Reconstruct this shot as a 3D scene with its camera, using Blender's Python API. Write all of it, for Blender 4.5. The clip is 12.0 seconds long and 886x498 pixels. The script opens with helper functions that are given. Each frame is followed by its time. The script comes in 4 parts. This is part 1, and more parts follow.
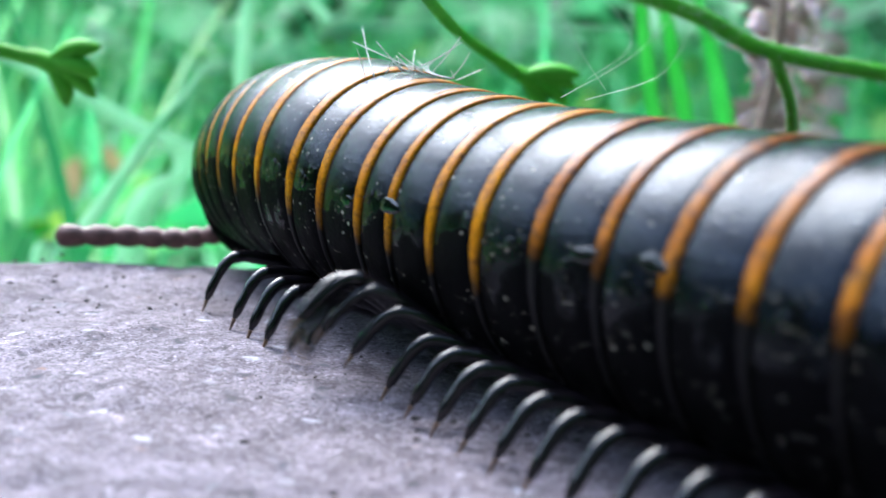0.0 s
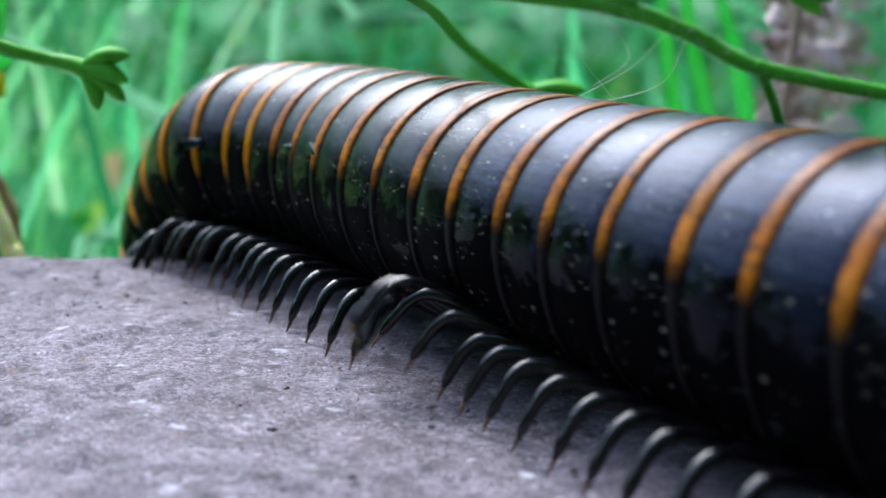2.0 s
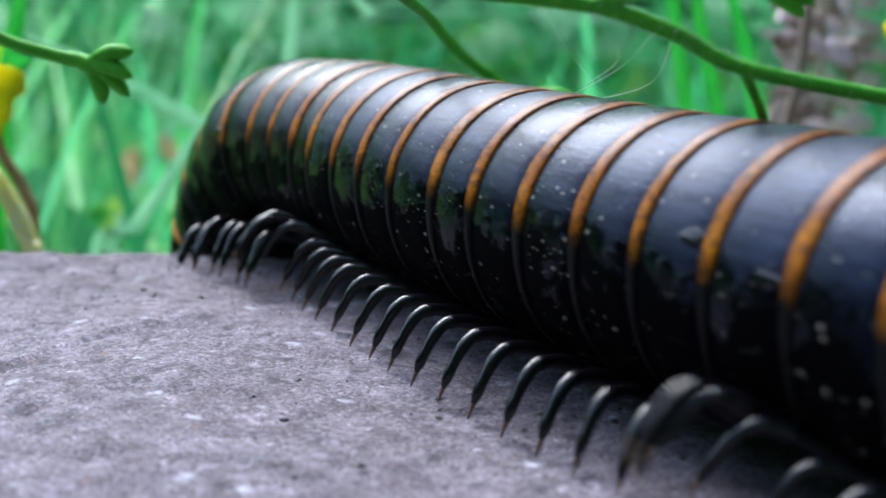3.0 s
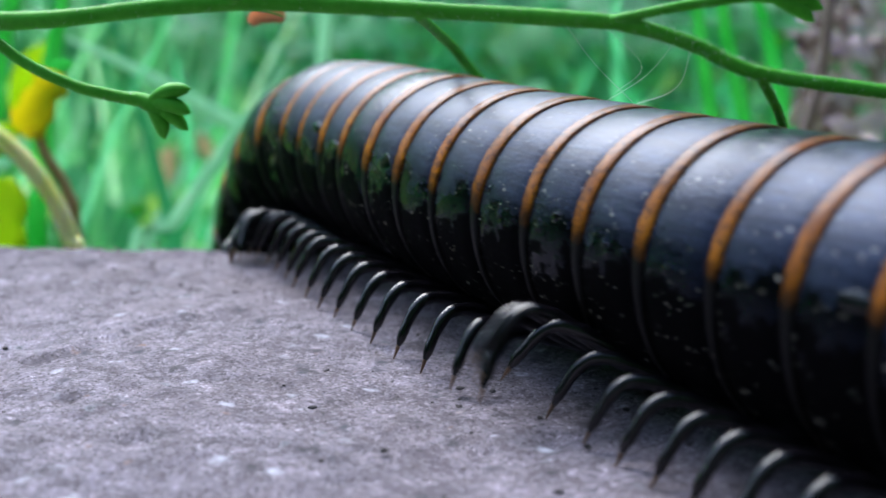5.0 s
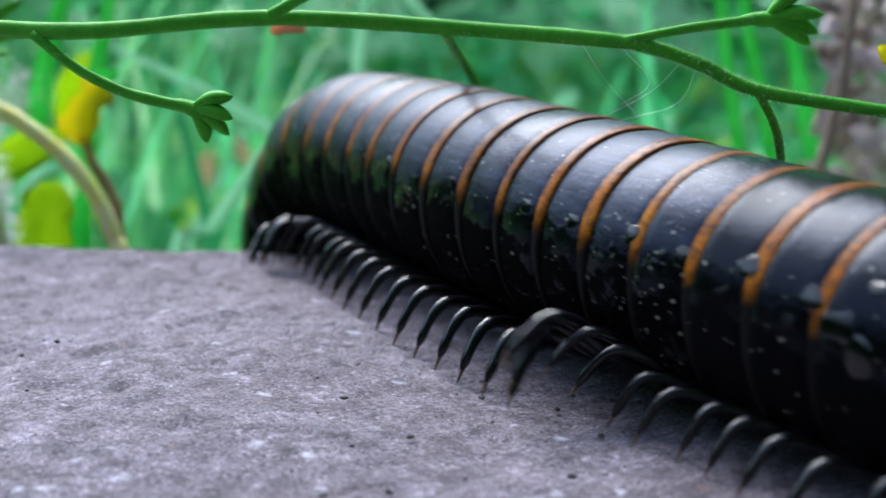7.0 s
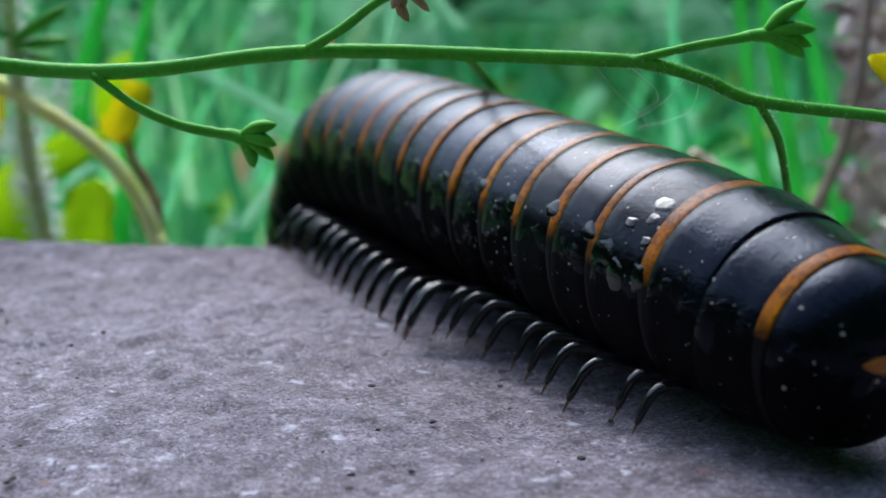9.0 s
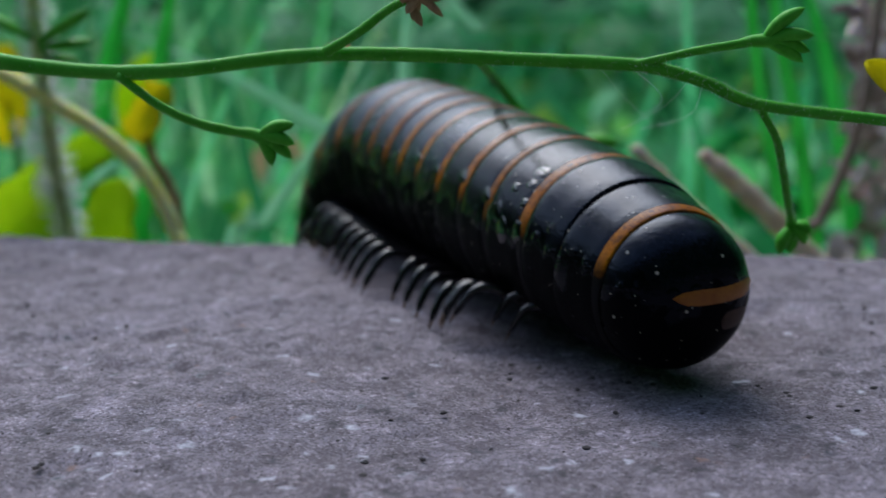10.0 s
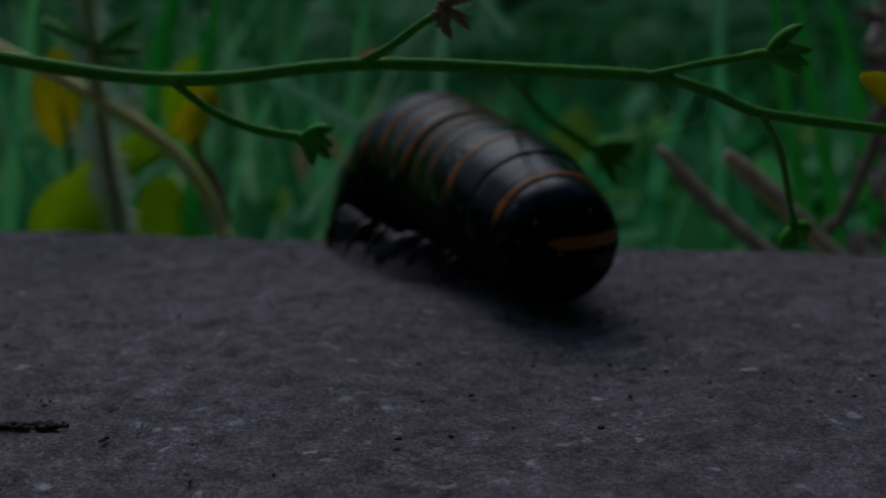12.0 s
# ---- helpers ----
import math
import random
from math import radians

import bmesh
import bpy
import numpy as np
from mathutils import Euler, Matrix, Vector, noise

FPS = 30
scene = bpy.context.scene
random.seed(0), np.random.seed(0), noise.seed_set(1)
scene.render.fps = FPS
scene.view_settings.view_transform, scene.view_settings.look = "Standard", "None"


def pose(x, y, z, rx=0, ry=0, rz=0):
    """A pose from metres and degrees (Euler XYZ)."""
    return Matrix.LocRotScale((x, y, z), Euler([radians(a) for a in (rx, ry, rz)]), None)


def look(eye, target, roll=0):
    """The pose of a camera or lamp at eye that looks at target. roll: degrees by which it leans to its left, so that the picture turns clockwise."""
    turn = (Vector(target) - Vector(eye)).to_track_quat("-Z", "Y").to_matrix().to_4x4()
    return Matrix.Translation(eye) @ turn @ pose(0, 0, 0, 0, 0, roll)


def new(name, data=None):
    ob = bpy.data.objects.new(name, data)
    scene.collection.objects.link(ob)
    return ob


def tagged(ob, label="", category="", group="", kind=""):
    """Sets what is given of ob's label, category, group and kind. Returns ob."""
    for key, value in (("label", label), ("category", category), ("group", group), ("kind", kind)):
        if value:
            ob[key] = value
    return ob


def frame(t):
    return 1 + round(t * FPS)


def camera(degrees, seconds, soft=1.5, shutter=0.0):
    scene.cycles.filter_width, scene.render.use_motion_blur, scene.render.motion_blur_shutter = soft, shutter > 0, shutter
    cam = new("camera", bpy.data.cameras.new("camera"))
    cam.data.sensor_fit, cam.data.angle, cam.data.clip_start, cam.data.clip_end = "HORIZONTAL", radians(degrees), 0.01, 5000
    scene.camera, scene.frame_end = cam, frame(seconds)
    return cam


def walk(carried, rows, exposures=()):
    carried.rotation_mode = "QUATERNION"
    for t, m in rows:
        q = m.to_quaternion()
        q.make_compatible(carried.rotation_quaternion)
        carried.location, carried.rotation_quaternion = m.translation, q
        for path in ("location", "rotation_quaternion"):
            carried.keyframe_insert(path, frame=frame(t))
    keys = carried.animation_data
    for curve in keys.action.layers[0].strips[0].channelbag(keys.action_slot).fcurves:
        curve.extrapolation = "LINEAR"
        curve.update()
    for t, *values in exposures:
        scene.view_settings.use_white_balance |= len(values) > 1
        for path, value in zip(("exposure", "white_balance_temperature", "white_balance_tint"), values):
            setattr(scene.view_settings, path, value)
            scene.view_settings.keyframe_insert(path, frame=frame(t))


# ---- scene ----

# ======== camera (lengths in millimetres from here on, turned into metres by MM) ========
MM = 0.001
cam = camera(38.0, 12.0, soft=1.6, shutter=0.5)
# a macro lens: shallow sharpness round the body
cam.data.dof.use_dof = True
cam.data.dof.focus_distance = 58 * MM
cam.data.dof.aperture_fstop = 54.0


def eye_pose(x, y, z, yaw, pitch, roll):
    """A camera pose from millimetres and degrees: yaw to the left of +y, pitch up, roll as look() takes it."""
    a, b = radians(yaw), radians(pitch)
    eye = Vector((x, y, z)) * MM
    ahead = Vector((-math.sin(a) * math.cos(b), math.cos(a) * math.cos(b), math.sin(b)))
    return look(eye, eye + ahead, roll)


PATH = [
    (0, 0.00, 0.00, 16.00, 0.05, -11.30, 1.11),
    (0.5, 0.65, -1.42, 17.04, 0.62, -12.12, 0.56),
    (1, 0.77, -2.11, 17.23, 0.92, -12.12, 0.45),
    (1.5, 0.89, -2.50, 17.20, 1.37, -12.08, 0.39),
    (2, 1.02, -3.26, 17.38, 1.78, -12.07, 0.41),
    (2.5, 1.14, -3.83, 17.54, 2.12, -12.14, 0.40),
    (3, 1.41, -4.55, 17.65, 2.53, -12.25, 0.34),
    (3.5, 1.60, -5.21, 17.78, 2.99, -12.27, 0.22),
    (5.5, 2.37, -8.01, 18.41, 4.56, -12.47, -0.03),
    (6, 2.50, -8.86, 18.51, 5.00, -12.36, -0.01),
    (6.5, 2.75, -9.68, 18.67, 5.41, -12.28, -0.06),
    (7, 2.93, -10.67, 18.80, 5.74, -12.15, -0.02),
    (9, 3.87, -14.42, 19.87, 7.23, -12.47, -0.31),
    (9.5, 4.12, -15.38, 19.99, 7.59, -12.42, -0.21),
    (10, 4.40, -16.43, 20.24, 8.01, -12.51, -0.31),
    (10.5, 4.74, -17.41, 20.47, 8.52, -12.63, -0.40),
    (11, 5.03, -18.66, 20.69, 8.86, -12.67, -0.50),
    (11.5, 5.36, -19.89, 20.90, 9.43, -12.57, -0.46),
    (12, 5.61, -21.40, 21.30, 9.76, -12.63, -0.49),
]
EXPOSURES = [(0, 2.33), (1.0, 2.42), (1.5, 2.1), (2.0, 1.85), (3.5, 1.75), (5.5, 1.68), (7.0, 1.6), (9.0, 1.35), (9.5, 1.05),
             (10.0, 0.72), (10.5, 0.22), (11.0, -0.32), (11.5, -0.78), (12.0, -1.7)]
walk(cam, [(t, eye_pose(*p)) for t, *p in PATH], EXPOSURES)

# ======== world and sun: bright shade under a veiled sky ========
world = bpy.data.worlds.new("sky")
scene.world = world
world.use_nodes = True
wt = world.node_tree
sky = wt.nodes.new("ShaderNodeTexSky")
sky.sky_type, sky.sun_disc = "NISHITA", False
sky.sun_elevation, sky.sun_rotation = radians(50), radians(-26)
sky.air_density, sky.dust_density, sky.ozone_density = 1.2, 2.0, 1.5
wt.links.new(sky.outputs[0], wt.nodes["Background"].inputs[0])
wt.nodes["Background"].inputs[1].default_value = 0.15
sun = new("sun", bpy.data.lights.new("sun", "SUN"))
sun.data.energy, sun.data.angle, sun.data.color = 1.5, radians(44), (0.80, 0.88, 1.0)
sun.matrix_world = look((-0.28, 0.64, 0.76), (0, 0.06, 0))


# ======== materials ========
def material(name, rough=0.6, spec=0.5, coat=0.0):
    """A principled material; returns it with its tree and shader."""
    m = bpy.data.materials.new(name)
    m.use_nodes = True
    bsdf = m.node_tree.nodes["Principled BSDF"]
    bsdf.inputs["Roughness"].default_value = rough
    bsdf.inputs["Specular IOR Level"].default_value = spec
    bsdf.inputs["Coat Weight"].default_value = coat
    bsdf.inputs["Coat Roughness"].default_value = 0.12
    return m, m.node_tree, bsdf


def coords(tree, scale=1000.0, jitter=0.0):
    """Object coordinates in millimetres, shifted at random from object to object if wanted."""
    tc = tree.nodes.new("ShaderNodeTexCoord")
    mp = tree.nodes.new("ShaderNodeMapping")
    mp.inputs["Scale"].default_value = (scale, scale, scale)
    tree.links.new(tc.outputs["Object"], mp.inputs["Vector"])
    if not jitter:
        return mp.outputs[0]
    info = tree.nodes.new("ShaderNodeObjectInfo")
    mul = tree.nodes.new("ShaderNodeVectorMath")
    mul.operation = "MULTIPLY_ADD"
    comb = tree.nodes.new("ShaderNodeCombineXYZ")
    for i in range(3):
        tree.links.new(info.outputs["Random"], comb.inputs[i])
    tree.links.new(comb.outputs[0], mul.inputs[0])
    mul.inputs[1].default_value = (jitter, jitter * 1.7, jitter * 2.3)
    tree.links.new(mp.outputs[0], mul.inputs[2])
    return mul.outputs[0]


def noise_fac(tree, vec, scale, detail=4.0, rough=0.55):
    n = tree.nodes.new("ShaderNodeTexNoise")
    n.inputs["Scale"].default_value, n.inputs["Detail"].default_value, n.inputs["Roughness"].default_value = scale, detail, rough
    tree.links.new(vec, n.inputs["Vector"])
    return n.outputs["Fac"]


def ramp(tree, fac, stops):
    r = tree.nodes.new("ShaderNodeValToRGB")
    el = r.color_ramp.elements
    while len(el) < len(stops):
        el.new(0.5)
    for e, (p, c) in zip(el, stops):
        e.position, e.color = p, (*c, 1) if len(c) == 3 else c
    tree.links.new(fac, r.inputs[0])
    return r.outputs["Color"]


def grey(v):
    return (v, v, v)


def mix(tree, a, b, fac, kind="MIX"):
    m = tree.nodes.new("ShaderNodeMix")
    m.data_type, m.blend_type = "RGBA", kind
    for sock, value in ((m.inputs[0], fac), (m.inputs[6], a), (m.inputs[7], b)):
        if isinstance(value, (int, float)):
            sock.default_value = value
        elif isinstance(value, tuple):
            sock.default_value = (*value, 1)
        else:
            tree.links.new(value, sock)
    return m.outputs[2]


def bump(tree, bsdf, height, strength=0.3, dist=0.05):
    b = tree.nodes.new("ShaderNodeBump")
    b.inputs["Strength"].default_value, b.inputs["Distance"].default_value = strength, dist * MM
    tree.links.new(height, b.inputs["Height"])
    tree.links.new(b.outputs[0], bsdf.inputs["Normal"])


def make_stone():
    m, t, b = material("weathered_concrete", 0.9, 0.3)
    v = coords(t)
    fine = noise_fac(t, v, 3.2, 6, 0.7)
    mid = noise_fac(t, v, 0.55, 5, 0.6)
    big = noise_fac(t, v, 0.07, 4, 0.55)
    base = ramp(t, mid, [(0.27, (0.080, 0.072, 0.082)), (0.42, (0.132, 0.120, 0.135)), (0.55, (0.165, 0.150, 0.170)), (0.75, (0.24, 0.222, 0.25))])
    base = mix(t, base, ramp(t, fine, [(0.3, grey(0.55)), (0.5, grey(1.0)), (0.7, grey(1.35))]), 0.8, "MULTIPLY")
    grit = noise_fac(t, v, 8.5, 3, 0.6)
    # sand grains, each of its own tone
    for size, weight in ((9.0, 0.85), (3.4, 0.35)):
        sand = t.nodes.new("ShaderNodeTexVoronoi")
        sand.inputs["Scale"].default_value = size
        t.links.new(v, sand.inputs["Vector"])
        tone = t.nodes.new("ShaderNodeSeparateColor")
        t.links.new(sand.outputs["Color"], tone.inputs[0])
        base = mix(t, base, ramp(t, tone.outputs[0], [(0.0, grey(0.32)), (0.25, (0.90, 0.85, 0.83)), (0.6, (1.04, 1.02, 1.08)), (0.88, (1.28, 1.26, 1.31)), (1.0, grey(2.0))]), weight, "MULTIPLY")
    base = mix(t, base, ramp(t, big, [(0.3, (0.80, 0.76, 0.74)), (0.7, (1.12, 1.12, 1.14))]), 1.0, "MULTIPLY")
    # pale worn patches and larger dim pebbles
    worn = noise_fac(t, v, 0.22, 5, 0.65)
    base = mix(t, base, ramp(t, worn, [(0.55, grey(1.0)), (0.66, grey(1.25)), (0.72, (1.45, 1.47, 1.55))]), 1.0, "MULTIPLY")
    base = mix(t, base, ramp(t, worn, [(0.3, (0.62, 0.60, 0.62)), (0.4, grey(1.0))]), 1.0, "MULTIPLY")
    # grains of other minerals: pale, rusty and dark ones
    vo = t.nodes.new("ShaderNodeTexVoronoi")
    vo.inputs["Scale"].default_value = 0.9
    wobble = t.nodes.new("ShaderNodeTexNoise")
    wobble.inputs["Scale"].default_value = 1.6
    t.links.new(v, wobble.inputs["Vector"])
    shift = t.nodes.new("ShaderNodeVectorMath")
    shift.operation = "MULTIPLY_ADD"
    t.links.new(wobble.outputs["Color"], shift.inputs[0])
    shift.inputs[1].default_value = (1.1, 1.1, 1.1)
    t.links.new(v, shift.inputs[2])
    t.links.new(shift.outputs[0], vo.inputs["Vector"])
    sep = t.nodes.new("ShaderNodeSeparateColor")
    t.links.new(vo.outputs["Color"], sep.inputs[0])
    near = ramp(t, vo.outputs["Distance"], [(0.1, grey(1)), (0.38, grey(0))])
    pale = mix(t, near, ramp(t, sep.outputs[0], [(0.86, grey(0)), (0.92, grey(0.9))]), 1.0, "MULTIPLY")
    dark = mix(t, near, ramp(t, sep.outputs[1], [(0.84, grey(0)), (0.9, grey(1))]), 1.0, "MULTIPLY")
    rust = mix(t, near, ramp(t, sep.outputs[2], [(0.93, grey(0)), (0.96, grey(1))]), 1.0, "MULTIPLY")
    base = mix(t, base, mix(t, (0.46, 0.46, 0.52), ramp(t, fine, [(0.35, grey(0.6)), (0.6, grey(1.2))]), 0.8, "MULTIPLY"), pale)
    base = mix(t, base, (0.06, 0.06, 0.07), dark)
    base = mix(t, base, (0.22, 0.13, 0.10), rust)
    # dark blotches of ragged outline, painting in the shade of small hollows
    hollow = t.nodes.new("ShaderNodeTexVoronoi")
    hollow.inputs["Scale"].default_value = 0.55
    t.links.new(shift.outputs[0], hollow.inputs["Vector"])
    lot = t.nodes.new("ShaderNodeSeparateColor")
    t.links.new(hollow.outputs["Color"], lot.inputs[0])
    hollow_shade = mix(t, ramp(t, mix(t, hollow.outputs["Distance"], fine, 0.45), [(0.29, grey(1)), (0.40, grey(0))]), ramp(t, lot.outputs[0], [(0.5, grey(0)), (0.62, grey(1))]), 1.0, "MULTIPLY")
    base = mix(t, base, (0.045, 0.042, 0.046), mix(t, hollow_shade, grey(0.8), 1.0, "MULTIPLY"))
    # smaller dark specks, painted in for the same pit shade
    base = mix(t, base, (0.035, 0.033, 0.038), specks(t, shift.outputs[0], 1.9, 0.22))
    t.links.new(base, b.inputs["Base Color"])
    bump(t, b, mix(t, mix(t, fine, mid, 0.4), grit, 0.3), 0.42, 0.2)
    return m


def height_mask(t, low, high):
    """0 to 1 by the height over the body's axis, in millimetres of the object's own space."""
    tc = t.nodes.new("ShaderNodeTexCoord")
    sp = t.nodes.new("ShaderNodeSeparateXYZ")
    t.links.new(tc.outputs["Object"], sp.inputs[0])
    mr = t.nodes.new("ShaderNodeMapRange")
    mr.interpolation_type = "SMOOTHSTEP"
    mr.inputs["From Min"].default_value, mr.inputs["From Max"].default_value = low * MM, high * MM
    t.links.new(sp.outputs[2], mr.inputs["Value"])
    return mr.outputs[0]


def specks(t, v, scale, amount):
    """Small scattered spots, 0 to 1."""
    vo = t.nodes.new("ShaderNodeTexVoronoi")
    vo.inputs["Scale"].default_value = scale
    t.links.new(v, vo.inputs["Vector"])
    sep = t.nodes.new("ShaderNodeSeparateColor")
    t.links.new(vo.outputs["Color"], sep.inputs[0])
    near = ramp(t, vo.outputs["Distance"], [(0.06, grey(1)), (0.16, grey(0))])
    return mix(t, near, ramp(t, sep.outputs[0], [(1 - amount, grey(0)), (1 - amount * 0.8, grey(1))]), 1.0, "MULTIPLY")


def make_cuticle(name, bloom, tint, gloss=0.16, dust=1.0):
    """Glossy black horn; over the back lies a dull bloom with a ragged lower edge and wet gaps, its blue painted in for
    sky sheen; low on the flanks a dull skin, its gloss cut to stand in for shade.
    """
    m, t, b = material(name, 0.2, 0.3, 0.0)
    b.inputs["Specular Tint"].default_value = (*tint, 1)
    v = coords(t, jitter=40.0)
    big = noise_fac(t, v, 0.42, 5, 0.66)
    fine = noise_fac(t, v, 5.0, 4, 0.6)
    edge = t.nodes.new("ShaderNodeMath")
    edge.operation = "MULTIPLY_ADD"
    t.links.new(big, edge.inputs[0])
    edge.inputs[1].default_value = 0.75
    half = t.nodes.new("ShaderNodeMath")
    half.operation = "MULTIPLY"
    half.inputs[1].default_value = 0.6
    t.links.new(height_mask(t, -1.3, 5.2), half.inputs[0])
    t.links.new(half.outputs[0], edge.inputs[2])
    film = ramp(t, edge.outputs[0], [(0.585, grey(0)), (0.605, grey(0.55 * bloom)), (0.75, grey(0.75 * bloom)), (0.9, grey(bloom))])
    ringwise = t.nodes.new("ShaderNodeObjectInfo")
    film = mix(t, film, ramp(t, ringwise.outputs["Random"], [(0.05, grey(0.45)), (0.45, grey(1.0))]), 1.0, "MULTIPLY")
    # dull lower flank: shade is put in here by taking the gloss away
    dull = ramp(t, edge.outputs[0], [(0.46, grey(min(1.0, 0.8 + 0.3 * bloom))), (0.49, grey(0))])
    # long scratches along the body and fine dust in them, tinted blue as painted sky sheen
    mp = t.nodes.new("ShaderNodeMapping")
    mp.inputs["Scale"].default_value = (1, 0.12, 1)
    t.links.new(v, mp.inputs["Vector"])
    scratch = noise_fac(t, mp.outputs[0], 3.0, 4, 0.65)
    sheen_grime = mix(t, (0.006, 0.009, 0.020), (0.024, 0.034, 0.066), ramp(t, scratch, [(0.38, grey(0)), (0.68, grey(1))]))
    sheen_grime = mix(t, sheen_grime, ramp(t, fine, [(0.35, grey(0.6)), (0.6, grey(1.0)), (0.72, grey(1.8))]), 0.8, "MULTIPLY")
    base = mix(t, (0.0012, 0.0013, 0.0013), sheen_grime, film)
    base = mix(t, base, (0.0020, 0.0019, 0.0022), dull)
    for size, share in ((1.5, 0.2), (3.2, 0.2)):
        base = mix(t, base, (0.42, 0.40, 0.33), specks(t, v, size, share * dust))
    base = mix(t, base, (0.10, 0.11, 0.12), mix(t, specks(t, v, 5.5, 0.3), film, 1.0, "MULTIPLY"))
    t.links.new(base, b.inputs["Base Color"])
    rough = mix(t, ramp(t, fine, [(0.3, grey(0.07)), (0.7, grey(0.16))]), ramp(t, scratch, [(0.3, grey(0.38)), (0.7, grey(0.52))]), film)
    t.links.new(mix(t, rough, grey(0.5), dull), b.inputs["Roughness"])
    spec = mix(t, mix(t, grey(gloss), ramp(t, scratch, [(0.34, grey(0.22)), (0.66, grey(0.42))]), film), grey(0.010), dull)
    t.links.new(spec, b.inputs["Specular IOR Level"])
    # beads of water in the wet gaps
    drops = t.nodes.new("ShaderNodeTexVoronoi")
    drops.inputs["Scale"].default_value = 1.1
    t.links.new(v, drops.inputs["Vector"])
    bead = ramp(t, drops.outputs["Distance"], [(0.0, grey(1)), (0.25, grey(0.8)), (0.42, grey(0))])
    gap = ramp(t, edge.outputs[0], [(0.49, grey(0)), (0.52, grey(1)), (0.58, grey(1)), (0.605, grey(0))])
    relief = mix(t, mix(t, fine, big, 0.5), scratch, mix(t, (0, 0, 0), grey(0.12), film))
    bump(t, b, mix(t, relief, mix(t, bead, gap, 1.0, "MULTIPLY"), 1.0, "ADD"), 0.45, 0.12)
    return m


def make_band(name, deep, mid, bright, low=-0.3, back=(0.52, 0.42, 0.60), clean=0.45):
    """The orange rim of a ring: darker over the back, fading into the black of the flank."""
    m, t, b = material(name, 0.30, 0.14, 0.0)
    b.inputs["Specular Tint"].default_value = (0.75, 0.86, 1.0, 1)
    v = coords(t, jitter=40.0)
    n = noise_fac(t, v, 0.8, 4, 0.6)
    fine = noise_fac(t, v, 6.0, 3, 0.6)
    orange = ramp(t, n, [(0.3, deep), (0.55, mid), (0.75, bright)])
    info = t.nodes.new("ShaderNodeObjectInfo")
    orange = mix(t, orange, deep, ramp(t, info.outputs["Random"], [(0.2, grey(0)), (1.0, grey(0.6))]))
    orange = mix(t, orange, ramp(t, fine, [(0.33, grey(0.35)), (0.5, grey(1.0))]), 0.7, "MULTIPLY")
    wob = t.nodes.new("ShaderNodeMath")
    wob.operation = "MULTIPLY_ADD"
    t.links.new(n, wob.inputs[0])
    wob.inputs[1].default_value = 0.5
    t.links.new(height_mask(t, low, low + 3.8), wob.inputs[2])
    fade = ramp(t, wob.outputs[0], [(0.45, grey(0)), (0.95, grey(1))])
    # dirt rubbed into the rim; over the back the orange turns darker and duller
    dirt = noise_fac(t, v, 2.4, 5, 0.7)
    orange = mix(t, orange, (0.05, 0.022, 0.012), ramp(t, dirt, [(clean, grey(0)), (clean + 0.18, grey(0.75))]))
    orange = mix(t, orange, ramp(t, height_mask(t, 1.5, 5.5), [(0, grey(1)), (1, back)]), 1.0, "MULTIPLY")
    orange = mix(t, orange, (0.012, 0.009, 0.008), specks(t, v, 3.0, 0.3))
    t.links.new(mix(t, (0.006, 0.005, 0.004), orange, fade), b.inputs["Base Color"])
    bump(t, b, dirt, 0.3, 0.06)
    return m


def make_plain(name, dark, light, rough=0.5, spec=0.5, coat=0.0, scale=1.0, jitter=30.0, through_light=0.0, relief=0.15):
    """A surface between two colours by noise at two sizes."""
    m, t, b = material(name, rough, spec, coat)
    v = coords(t, jitter=jitter)
    n = mix(t, noise_fac(t, v, scale, 4), noise_fac(t, v, scale * 7, 3), 0.35)
    t.links.new(ramp(t, n, [(0.32, dark), (0.68, light)]), b.inputs["Base Color"])
    if through_light:
        b.inputs["Subsurface Weight"].default_value = through_light
        b.inputs["Subsurface Radius"].default_value = (0.7 * MM, 0.9 * MM, 0.3 * MM)
    bump(t, b, n, relief, 0.1)
    return m


def make_leaf(name, dark, light, scale=0.2):
    """A thin leaf or blade between two greens, veined lengthwise, that lets light through."""
    m, t, b = material(name, 0.5, 0.25)
    v = coords(t, jitter=30.0)
    mp = t.nodes.new("ShaderNodeMapping")
    mp.inputs["Scale"].default_value = (1, 1, 0.1)
    t.links.new(v, mp.inputs["Vector"])
    n = mix(t, noise_fac(t, v, scale, 4), noise_fac(t, mp.outputs[0], 4.0, 2), 0.35)
    col = ramp(t, n, [(0.32, dark), (0.68, light)])
    t.links.new(col, b.inputs["Base Color"])
    tr = t.nodes.new("ShaderNodeBsdfTranslucent")
    t.links.new(col, tr.inputs[0])
    ms = t.nodes.new("ShaderNodeMixShader")
    ms.inputs[0].default_value = 0.78
    t.links.new(b.outputs[0], ms.inputs[1])
    t.links.new(tr.outputs[0], ms.inputs[2])
    t.links.new(ms.outputs[0], t.nodes["Material Output"].inputs[0])
    bump(t, b, n, 0.2, 0.1)
    return m


